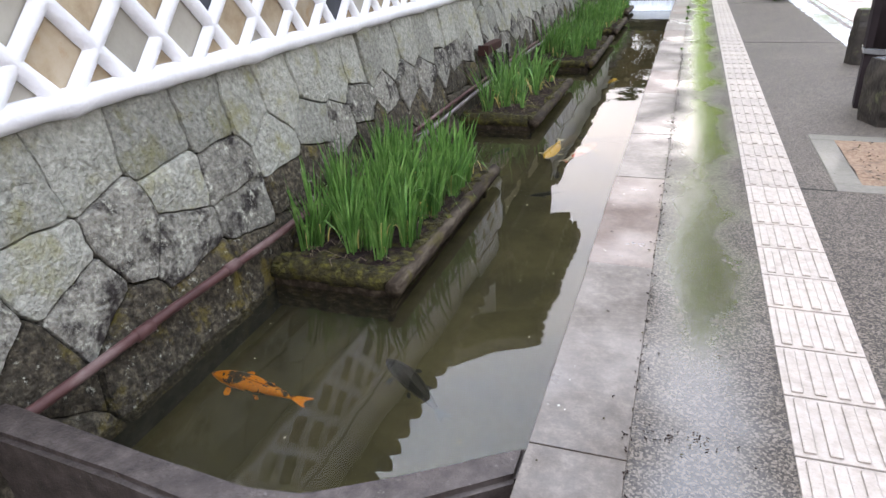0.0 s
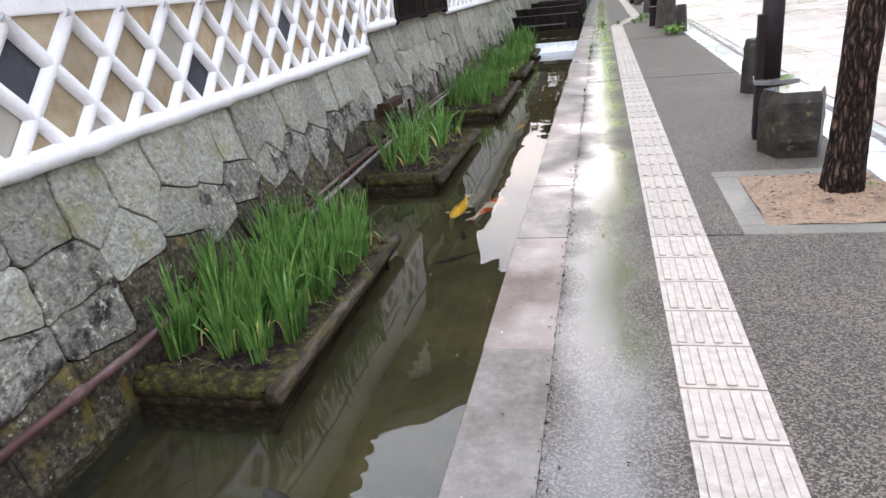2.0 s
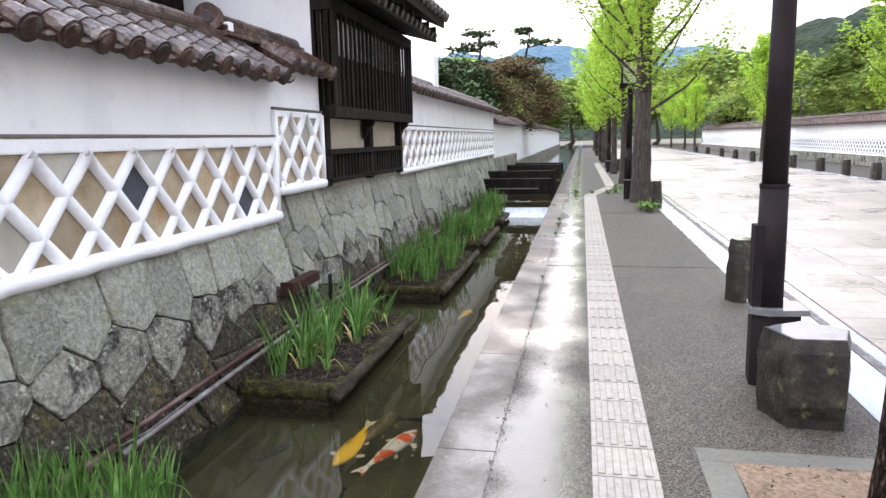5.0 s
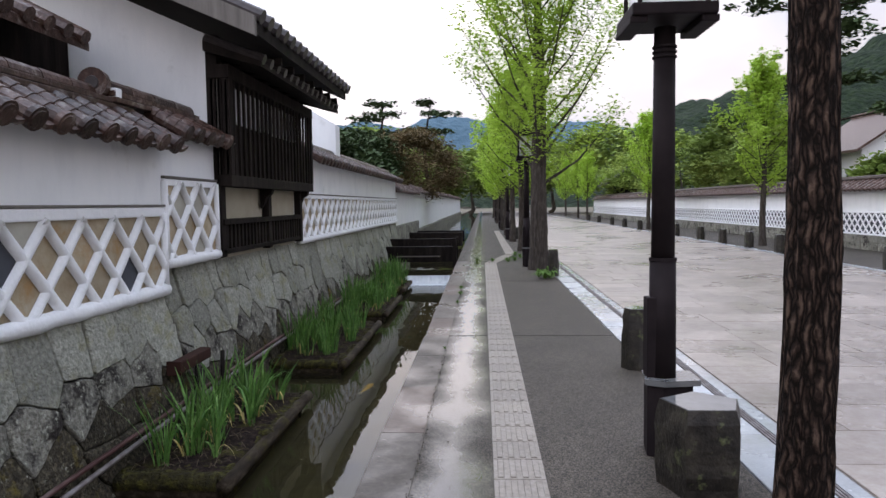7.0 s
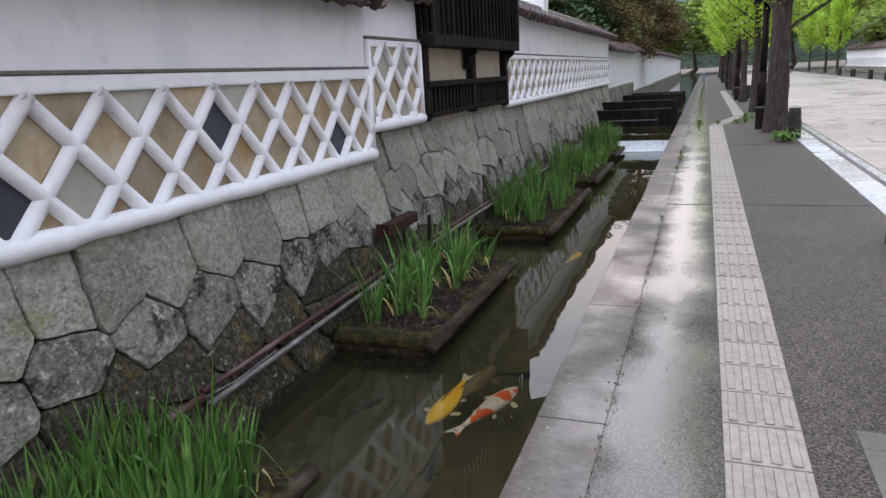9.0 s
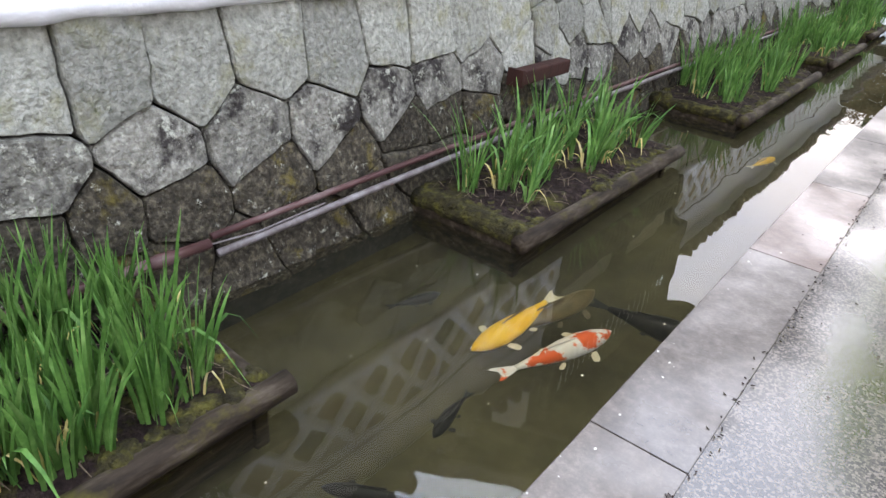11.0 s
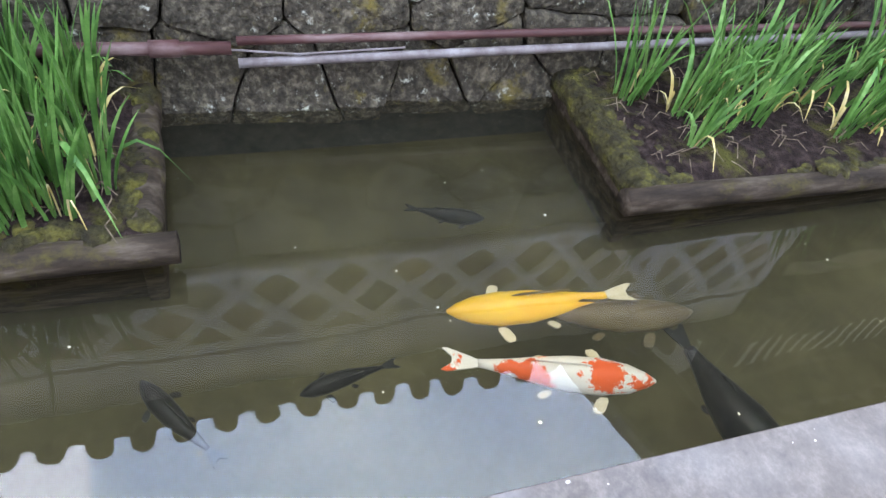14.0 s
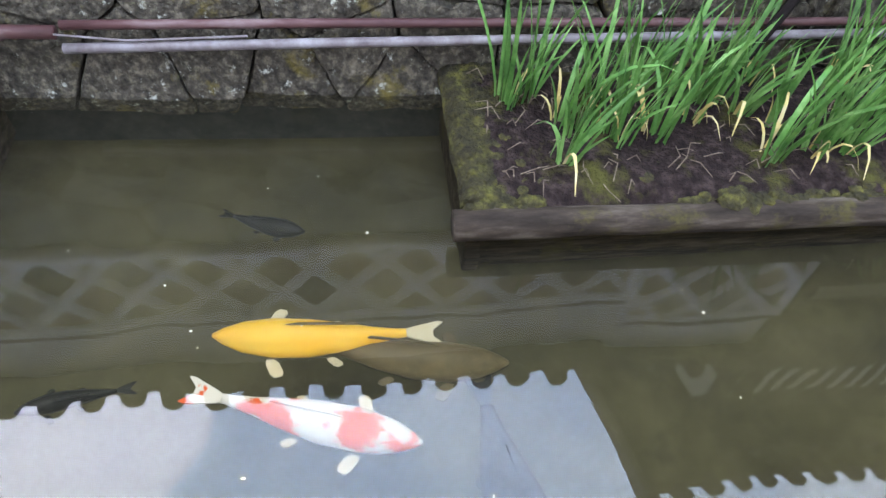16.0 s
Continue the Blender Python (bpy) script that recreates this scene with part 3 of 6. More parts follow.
def round_poly(poly, cut):
    """The polygon with its corners cut, so that stones look dressed by hand."""
    out = []
    for i, p in enumerate(poly):
        a, b = poly[i - 1], poly[(i + 1) % len(poly)]
        for q in (a, b):
            d = math.hypot(q[0] - p[0], q[1] - p[1]) or 1e-6
            t = min(cut / d, 0.32)
            out.append((p[0] + (q[0] - p[0]) * t, p[1] + (q[1] - p[1]) * t))
    return out


def inset(poly, d):
    cx, cy = sum(p[0] for p in poly) / len(poly), sum(p[1] for p in poly) / len(poly)
    out = []
    for p in poly:
        r = math.hypot(p[0] - cx, p[1] - cy) or 1e-6
        out.append((cx + (p[0] - cx) * max(0.2, 1 - d / r), cy + (p[1] - cy) * max(0.2, 1 - d / r)))
    return out


def wall_stone(poly, face, material, parent, rng, joint=0.006, bulge=0.007):
    poly = round_poly(inset(poly, joint), rng.uniform(0.006, 0.020))
    rough_edge = []
    for i, a in enumerate(poly):
        b = poly[(i + 1) % len(poly)]
        m = max(1, int(math.hypot(b[0] - a[0], b[1] - a[1]) / 0.055))
        for s in range(m):
            c = (a[0] + (b[0] - a[0]) * s / m, a[1] + (b[1] - a[1]) * s / m)
            rough_edge.append((c[0] + 0.014 * noise.noise((c[0] * 11, c[1] * 11, 0.3)), c[1] + 0.014 * noise.noise((c[0] * 11, c[1] * 11, 7.7))))
    poly = rough_edge
    # drop slivers
    area = abs(sum(p[0] * q[1] - q[0] * p[1] for p, q in zip(poly, poly[1:] + poly[:1]))) / 2
    if area < 0.004:
        return None
    k = len(poly)
    cy, cz = sum(p[0] for p in poly) / k, sum(p[1] for p in poly) / k
    out = rng.uniform(-0.016, 0.016)
    tilt_y, tilt_z = rng.uniform(-0.05, 0.05), rng.uniform(-0.05, 0.05)
    rings = ((0.0, -0.16), (0.0, -0.012), (0.006, -0.001), (0.04, bulge * 0.6), (0.09, bulge))
    verts, faces = [], []
    for d, h in rings:
        for (a, b) in inset(poly, d):
            lift = h + out + tilt_y * (a - cy) + tilt_z * (b - cz) + (0.014 * noise.noise((a * 6, b * 6, 3.0)) + 0.009 * noise.noise((a * 19, b * 19, 3.0)) if h > -0.1 else 0)
            verts.append((face(b) + lift, a, b))
    verts.append((face(cz) + out + bulge, cy, cz))
    for r in range(len(rings) - 1):
        for i in range(k):
            j = (i + 1) % k
            faces.append((r * k + i, r * k + j, (r + 1) * k + j, (r + 1) * k + i))
    last = (len(rings) - 1) * k
    for i in range(k):
        faces.append((last + i, last + (i + 1) % k, len(verts) - 1))
    return from_data("stone", verts, faces, material, parent)


SECTIONS = (  # y from, y to, top of the stones
    (-3.0, 7.87, 0.81), (7.87, 9.04, 1.03), (9.04, 12.2, 1.05), (12.2, 23.6, 0.99))
stone_wall = link("wall_stone_base", prism([(-3.3, -0.9), (stone_x(-0.9) - 0.13, -0.9), (stone_x(0.78) - 0.11, 0.78), (-3.3, 0.78)], -6, 24, "y"), M_JOINT)
structure(stone_wall, "leaning base wall of large fitted grey stones with lichen and moss", "stone wall")


TOP_COURSE = (1.69, 1.99, 2.44, 2.87, 3.19, 3.56, 3.92, 4.26, 4.60, 4.90, 5.25, 5.66, 6.05, 6.44, 6.80, 7.14, 7.58)
SECOND_COURSE = ((1.70, 0.27), (2.08, 0.28), (2.46, 0.37), (2.88, 0.31), (3.33, 0.32), (3.82, 0.33), (4.13, 0.20), (4.53, 0.28), (5.02, 0.26), (5.49, 0.25), (5.90, 0.20), (6.39, 0.25), (6.81, 0.28), (7.26, 0.26), (7.72, 0.30))
THIRD_COURSE = ((1.77, 0.10), (2.40, 0.10), (2.90, 0.10), (3.34, 0.06), (3.76, 0.07), (4.18, -0.02), (4.48, 0.06), (4.76, 0.05), (5.06, 0.02), (5.57, 0.03), (6.02, 0.00), (6.49, 0.08), (6.85, 0.07), (7.22, 0.06), (7.62, 0.07))
FOOT_COURSE = ((1.95, -0.16), (2.44, -0.15), (2.85, -0.20), (3.30, -0.22), (3.75, -0.20), (4.22, -0.22), (4.73, -0.17), (4.98, -0.20), (5.33, -0.31), (5.60, -0.22), (5.88, -0.31), (6.10, -0.20), (6.29, -0.33), (6.47, -0.13), (6.85, -0.15), (7.30, -0.20), (7.70, -0.20))


def build_stones():
    rng = random.Random(5)
    laid = [(y, 0.585 + 0.02 * math.sin(7 * y)) for y in TOP_COURSE] + list(SECOND_COURSE) + list(THIRD_COURSE) + list(FOOT_COURSE)
    for (y0, y1, top), st in zip(SECTIONS, (0.40, 0.40, 0.40, 0.62)):
        if top > 0.9:
            rows = [(-0.36, st * 0.95, 0.28), (-0.08, st * 0.85, 0.3), (0.2, st * 0.95, 0.3), (0.47, st * 0.9, 0.28), (0.84, st * 0.75, 0.14)]
        else:
            rows = [(-0.36, st * 0.95, 0.28), (-0.10, st * 0.85, 0.3), (0.17, st * 0.9, 0.3), (0.57, st * 0.80, 0.14)]
        for (a, b), poly in stone_cells(y0, y1, -0.47, top, rows, st, rng, *((laid, 1.45) if y0 < 0 else ())):
            # The lowest stones take the mossy wet colour with shade painted in.
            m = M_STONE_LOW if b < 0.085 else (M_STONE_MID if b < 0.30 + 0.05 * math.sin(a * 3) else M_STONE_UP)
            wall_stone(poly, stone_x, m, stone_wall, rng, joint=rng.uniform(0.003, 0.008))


# ---------------------------------------------------------------- lattice wall (namako): tiles between raised white lime bars
def lattice_bar(p, q, x, parent, width=0.041, height=0.036, material=None, bm=None, seg=5):
    """A half-round lime bar on the plane x from p to q, both (y, z)."""
    d = Vector((q[0] - p[0], q[1] - p[1]))
    n = Vector((-d.y, d.x)).normalized()
    verts, faces = [], []
    prof = 7
    for s in range(seg + 1):
        t = s / seg
        c = (p[0] + d.x * t, p[1] + d.y * t)
        w = width * (1 + 0.16 * noise.noise((c[0] * 9, c[1] * 9, 1.0)))
        h = height * (1 + 0.22 * noise.noise((c[0] * 8, c[1] * 8, 5.0)))
        for k in range(prof):
            a = math.pi * k / (prof - 1)
            verts.append((x + h * math.sin(a), c[0] + n.x * w * math.cos(a), c[1] + n.y * w * math.cos(a)))
    for s in range(seg):
        for k in range(prof - 1):
            i = s * prof + k
            faces.append((i, i + 1, i + prof + 1, i + prof))
    faces.append(tuple(range(prof)))
    faces.append(tuple(range((seg + 1) * prof - 1, seg * prof - 1, -1)))
    if bm is not None:
        vs = [bm.verts.new(v) for v in verts]
        for f in faces:
            bm.faces.new([vs[i] for i in f])
        return None
    ob = from_data("lattice_bar", verts, faces, material or M_BAND, parent, smooth=True)
    return ob


def clip_line(p, q, y0, y1, z0, z1):
    t0, t1 = 0.0, 1.0
    for a, d, lo, hi in ((p[0], q[0] - p[0], y0, y1), (p[1], q[1] - p[1], z0, z1)):
        if abs(d) < 1e-9:
            if not lo <= a <= hi:
                return None
            continue
        u, v = (lo - a) / d, (hi - a) / d
        t0, t1 = max(t0, min(u, v)), min(t1, max(u, v))
    if t1 - t0 < 1e-3:
        return None
    return ((p[0] + (q[0] - p[0]) * t0, p[1] + (q[1] - p[1]) * t0), (p[0] + (q[0] - p[0]) * t1, p[1] + (q[1] - p[1]) * t1))


def lattice(parent, y0, y1, z0, z1, pitch, rise, y_node, z_node, dark, near=True, tile_x=WALL_X, mats=None):
    """Diamond tiles and the bars over them. (y_node, z_node) is one crossing, pitch and rise the size of a diamond."""
    rng = random.Random(int(y0 * 10) + 77)
    tan, pale, grey = mats or (M_TILE_TAN, M_TILE_PALE, M_TILE_GREY)
    i0, i1 = int((y0 - y_node) / pitch) - 4, int((y1 - y_node) / pitch) + 4
    bars = bmesh.new()
    for i in range(i0, i1):
        for s in (-1, 1):
            y = y_node + i * pitch
            seg = clip_line((y - s * 4 * pitch, z_node - 4 * rise), (y + s * 4 * pitch, z_node + 4 * rise), y0, y1, z0, z1)
            if seg and math.hypot(seg[1][0] - seg[0][0], seg[1][1] - seg[0][1]) > 0.05:
                if near:
                    lattice_bar(*seg, tile_x + 0.012, parent)
                else:
                    lattice_bar(*seg, tile_x + 0.012, parent, width=0.042, height=0.03, bm=bars, seg=1)
    if not near:
        tagged(part("lattice_bars", bars, M_BAND, parent), kind="stuff")
    else:
        bars.free()
    for i in range(2 * i0, 2 * i1):
        for j in range(-6, 7):
            if (i + j) % 2 == 0:
                continue
            cy, cz = y_node + i * pitch / 2, z_node + j * rise / 2
            poly = [(cy - pitch / 2 + 0.02, cz), (cy, cz - rise / 2 + 0.02), (cy + pitch / 2 - 0.02, cz), (cy, cz + rise / 2 - 0.02)]
            for nx, ny, d in ((-1, 0, -y0), (1, 0, y1), (0, -1, -z0), (0, 1, z1)):
                poly = clip(poly, nx, ny, d) if len(poly) > 2 else poly
            if len(poly) < 3:
                continue
            is_dark = any(abs(cy - a) < 0.12 and abs(cz - b) < 0.11 for a, b in dark)
            m = grey if is_dark else (pale if rng.random() < 0.14 else tan)
            t = rng.uniform(0.004, 0.009)
            vs = [(tile_x + t, a, b) for a, b in poly] + [(tile_x - 0.02, a, b) for a, b in poly]
            k = len(poly)
            fs = [tuple(range(k))] + [(a, a + k, (a + 1) % k + k, (a + 1) % k) for a in range(k)]
            ob = from_data("tile", vs, fs, m, parent)


def moulding(y0, y1, z, w, x, parent, name="moulding", r=0.045):
    n = max(4, int((y1 - y0) / 0.12))
    pts = [(x, y0 + (y1 - y0) * k / n, z + 0.010 * noise.noise((y0 + k * 0.9, z, 0))) for k in range(n + 1)]
    ob = part(name, tube(pts, [w * (1 + 0.22 * noise.noise((k * 0.7, z * 5, 2))) for k in range(n + 1)], 10), M_BAND, parent, smooth=True)
    return ob


def roof_course(name, y0, y1, eave_x, eave_z, ridge_x, ridge_z, pitch, parent, material, r=0.07, disc=0.078, first=None):
    """Round roof tiles running down the slope with discs at the eave, and hollow tiles between them."""
    y = first if first is not None else y0 + pitch / 2
    k = 0
    d = Vector((ridge_x - eave_x, 0, ridge_z - eave_z))
    n = Vector((-d.z, 0, d.x)).normalized()
    if n.z < 0:
        n = -n
    base = None
    while y < y1:
        wob = 0.012 * noise.noise((y * 3, 1, 1))
        if base is None:
            bm = bmesh.new()
            steps = 4
            for s in range(steps):
                a, b = s / steps, (s + 1) / steps
                p, q = d * a, d * b
                tube([p, q + d * 0.01], [r * 1.03, r * 0.93], 10, True, bm)
            mesh_ob = part("round_tile", bm, material, parent, smooth=False)
            base = mesh_ob.data
            face = bmesh.new()
            tube([-d.normalized() * 0.025, d.normalized() * 0.012], [disc, disc], 14, True, face)
            tube([-d.normalized() * 0.034, -d.normalized() * 0.02], [disc * 0.72, disc * 0.8], 14, True, face)
            disc_ob = part("eave_disc", face, material, parent)
            dbase = disc_ob.data
            pan = bmesh.new()
            g = pitch / 2 - r * 0.55
            for s in range(6):
                a, b = s / 6, (s + 1) / 6
                vs = []
                for t, lift in ((a - 0.02, 0.022), (b, 0.0)):
                    for u in range(5):
                        w = -g + 2 * g * u / 4
                        vs.append(pan.verts.new(d * t + Vector((0, w, 0)) + n * (lift - 0.045 + 0.04 * (w / g) ** 2)))
                for u in range(4):
                    pan.faces.new((vs[u], vs[u + 1], vs[u + 6], vs[u + 5]))
                lip = [pan.verts.new(vs[u].co - n * 0.03) for u in range(5)]
                for u in range(4):
                    pan.faces.new((vs[u + 1], vs[u], lip[u], lip[u + 1]))
            pan_ob = part("hollow_tile", pan, material, parent)
            pbase = pan_ob.data
        else:
            mesh_ob, disc_ob, pan_ob = new("round_tile", base), new("eave_disc", dbase), new("hollow_tile", pbase)
            mesh_ob.parent = disc_ob.parent = pan_ob.parent = parent
        at = Vector((eave_x, y + wob, eave_z)) + n * (0.02 + wob)
        mesh_ob.location = at
        disc_ob.location = at
        pan_ob.location = Vector((eave_x, y + pitch / 2, eave_z)) + n * 0.01
        y += pitch
        k += 1


def ridge(parent, y0, y1, x, z, material, w=0.16, layers=2, cap=0.085):
    for k in range(layers):
        ww = w * (1 - 0.12 * k)
        part("ridge_tile", box(x - ww, x + ww, y0, y1, z + 0.05 * k, z + 0.05 * k + 0.042, 0.008), material, parent)
    n = max(2, int((y1 - y0) / 0.33))
    for k in range(n):
        a, b = y0 + (y1 - y0) * k / n, y0 + (y1 - y0) * (k + 1) / n
        part("ridge_tile", tube([(x, a - 0.01, z + 0.05 * layers + 0.02), (x, b, z + 0.05 * layers + 0.02)], [cap, cap * 0.94], 12), material, parent)


# wall 1: long low wall with lattice, white plaster and a tiled coping
def wall_one():
    y0, y1 = -3.0, 7.87
    w = link("wall_plaster_1", box(-3.3, WALL_X, y0, y1, 0.80, 2.16), M_PLASTER)
    structure(w, "white plastered street wall with tan diamond tiles between white bars", "wall")
    lattice(w, y0, y1 - 0.03, 0.86, 1.475, 0.40, 0.42, 5.06, 1.455, ((5.86, 1.245), (7.26, 1.035), (4.46, 1.035), (3.06, 1.245), (1.26, 1.035)))
    moulding(y0, y1 - 0.01, 0.845, 0.058, WALL_X + 0.01, w)
    part("moulding", box(WALL_X - 0.01, WALL_X + 0.03, y0, y1, 1.475, 1.555, 0.012), M_BAND, w)
    part("moulding", tube([(WALL_X + 0.02, y1 - 0.03, 0.82), (WALL_X + 0.02, y1 - 0.03, 1.50)], 0.035, 8), M_BAND, w, smooth=True)
    part("drip_board", box(WALL_X - 0.01, WALL_X + 0.035, y0, y1, 1.556, 1.575, 0.004), M_OLDBOARD, w)
    roof = empty("tiled_coping_roof")
    structure(roof, "weathered brown round-tiled coping on the white wall", "roof")
    part("roof_bed", prism([(-2.66, 2.045), (-3.02, 2.27), (-3.28, 2.29), (-3.28, 2.10)], y0, y1 - 0.03, "y"), M_KAWARA_DARK, roof)
    roof_course("roof", -1.5, 7.80, -2.585, 2.055, -2.98, 2.29, 0.2535, roof, M_KAWARA, first=7.70 - 0.2535 * 36)
    ridge(roof, y0, 7.72, -3.10, 2.28, M_KAWARA, w=0.20, layers=3, cap=0.075)
    return w


# wall 2: the short raised stub against the gatehouse
def wall_two():
    y0, y1 = 7.87, 9.04
    w = link("wall_plaster_2", box(-3.3, WALL_X - 0.003, y0, y1, 1.02, 2.24), M_PLASTER)
    structure(w, "short raised white wall stub with a narrow diamond tile lattice", "wall")
    lattice(w, y0 + 0.03, y1 - 0.02, 1.08, 1.76, 0.40, 0.42, 7.98, 1.57, ((8.2, 1.36), (8.58, 1.36), (8.38, 1.15)))
    moulding(y0, y1, 1.065, 0.052, WALL_X + 0.008, w)
    for yy in (y0 + 0.02, y1 - 0.02):
        part("moulding", tube([(WALL_X + 0.015, yy, 1.04), (WALL_X + 0.015, yy, 1.78)], 0.034, 8), M_BAND, w, smooth=True)
    part("moulding", box(WALL_X - 0.01, WALL_X + 0.028, y0, y1, 1.74, 1.80, 0.01), M_BAND, w)
    part("drip_board", box(WALL_X - 0.01, WALL_X + 0.035, y0, y1, 1.801, 1.825, 0.004), M_OLDBOARD, w)
    roof = empty("tiled_stub_roof")
    structure(roof, "small weathered round-tiled roof with a round ridge end", "roof")
    part("roof_bed", prism([(-2.72, 2.18), (-3.0, 2.34), (-3.28, 2.34), (-3.28, 2.18)], 7.9, y1 - 0.004, "y"), M_KAWARA_DARK, roof)
    roof_course("roof", 7.95, 9.0, -2.64, 2.19, -2.98, 2.38, 0.235, roof, M_KAWARA, first=8.05)
    ridge(roof, 7.42, 9.03, -3.06, 2.385, M_KAWARA, w=0.15, layers=2, cap=0.08)
    part("mortar", box(-3.0, -2.92, 7.44, 7.52, 2.40, 2.50, 0.01), M_BAND, roof, "dab of white lime mortar")
    part("ridge_end", tube([(-3.06, 7.34, 2.525), (-3.06, 7.42, 2.525)], [0.12, 0.11], 18), M_KAWARA, roof, "round ridge-end tile with a raised crest")
    part("ridge_end", tube([(-3.06, 7.325, 2.525), (-3.06, 7.35, 2.525)], [0.05, 0.06], 12), M_KAWARA_DARK, roof)


# wall 3: beyond the gatehouse
def wall_three():
    y0, y1 = 12.2, 23.6
    w = link("wall_plaster_3", box(-3.3, WALL_X, y0, y1, 0.98, 2.30), M_PLASTER)
    structure(w, "white plastered wall with a dense white lattice band", "wall")
    lattice(w, y0, y1, 1.05, 1.66, 0.42, 0.42, 12.36, 1.63, ((14.3, 1.4), (17.0, 1.2)), near=True)
    moulding(y0, y1, 1.02, 0.05, WALL_X + 0.008, w)
    part("moulding", box(WALL_X - 0.01, WALL_X + 0.028, y0, y1, 1.66, 1.72, 0.01), M_BAND, w)
    part("drip_board", box(WALL_X - 0.01, WALL_X + 0.035, y0, y1, 1.721, 1.74, 0.004), M_OLDBOARD, w)
    roof = empty("tiled_coping_roof")
    structure(roof, "weathered grey-brown round-tiled coping on the further wall", "roof")
    part("roof_bed", prism([(-2.66, 2.25), (-3.0, 2.43), (-3.28, 2.43), (-3.28, 2.25)], y0 + 0.35, y1 + 0.1, "y"), M_PLASTER, roof)
    roof_course("roof", y0 + 0.4, y1, -2.58, 2.26, -2.98, 2.47, 0.2535, roof, M_KAWARA)
    ridge(roof, y0 + 0.4, y1 + 0.1, -3.06, 2.43, M_KAWARA, w=0.12, layers=2)


def wall_far_left():
    for k, (y0, y1, x, top) in enumerate(((23.6, 31, -2.9, 1.95), (31, 46, -3.0, 2.05), (46, 95, -3.1, 2.1))):
        w = link("wall_far_%d" % (k + 1), box(x - 0.4, x, y0, y1, -0.9, top), M_PLASTER)
        structure(w, "white plastered garden wall further along the canal", "wall")
        part("stone_foot", box(x - 0.1, x + 0.14, y0, y1, -0.9, 0.45 if k else 0.85, 0.04), M_STONE_MID, w)
        part("wall_roof", prism([(x + 0.25, top), (x - 0.2, top + 0.3), (x - 0.65, top)], y0, y1, "y"), M_KAWARA, w)
        for j in range(int((y1 - y0) / 0.5)):
            part("round_tile", tube([(x + 0.27, y0 + 0.25 + 0.5 * j, top + 0.02), (x - 0.2, y0 + 0.25 + 0.5 * j, top + 0.33)], 0.06, 6), M_KAWARA, w)


def wall_far_right():
    x = 11.6
    w = link("wall_right", box(x, x + 0.4, -4, 74, -0.9, 1.78), M_PLASTER)
    structure(w, "long white wall across the street with a grey lattice band", "wall")
    part("stone_foot", box(x - 0.12, x + 0.1, -4, 74, -0.1, 0.42, 0.03), M_STONE_MID, w)
    rng = random.Random(8)
    y = 8.0
    while y < 40:
        l = rng.uniform(0.35, 0.6)
        h = rng.uniform(0.18, 0.24)
        for z0, z1 in ((0.0, h), (h + 0.01, 0.44)):
            part("stone", box(x - 0.17 - rng.uniform(0, 0.02), x - 0.1, y, y + l - 0.015, z0, z1, 0.02), M_STONE_MID, w)
        y += l
    tiles = part("tile_band", box(x - 0.02, x + 0.02, -4, 74, 0.46, 1.12), M_TILE_GREY, w)
    bars = bmesh.new()
    k = 0
    yy = -4.0
    while yy < 73:
        for s in (0, 1):
            p = (yy, 0.47) if s == 0 else (yy, 1.11)
            q = (yy + 0.62, 1.11) if s == 0 else (yy + 0.62, 0.47)
            n = Vector((-(q[1] - p[1]), q[0] - p[0])).normalized() * 0.03
            vs = [bars.verts.new((x - 0.022, a + n.x * m, b + n.y * m)) for (a, b), m in ((p, 1), (p, -1), (q, -1), (q, 1))]
            ws = [bars.verts.new((x - 0.045, a + n.x * m * 0.5, b + n.y * m * 0.5)) for (a, b), m in ((p, 1), (p, -1), (q, -1), (q, 1))]
            bars.faces.new(ws)
            for i in range(4):
                bars.faces.new((vs[i], vs[(i + 1) % 4], ws[(i + 1) % 4], ws[i]))
        yy += 0.31
    tagged(part("lattice_bars", bars, M_BAND, w), kind="stuff")
    part("moulding", box(x - 0.05, x, -4, 74, 0.44, 0.49, 0.01), M_BAND, w)
    part("moulding", box(x - 0.05, x, -4, 74, 1.10, 1.15, 0.01), M_BAND, w)
    part("wall_roof", prism([(x - 0.3, 1.78), (x + 0.2, 2.10), (x + 0.7, 1.78)], -4, 74, "y"), M_KAWARA, w)
    bm = bmesh.new()
    for j in range(280):
        tube([(x - 0.32, -3.9 + 0.275 * j, 1.80), (x + 0.2, -3.9 + 0.275 * j, 2.12)], 0.06, 6, True, bm)
    tagged(part("round_tiles", bm, M_KAWARA, w), kind="stuff")
    part("ridge_tile", tube([(x + 0.2, -4, 2.16), (x + 0.2, 74, 2.16)], 0.09, 8), M_KAWARA, w)


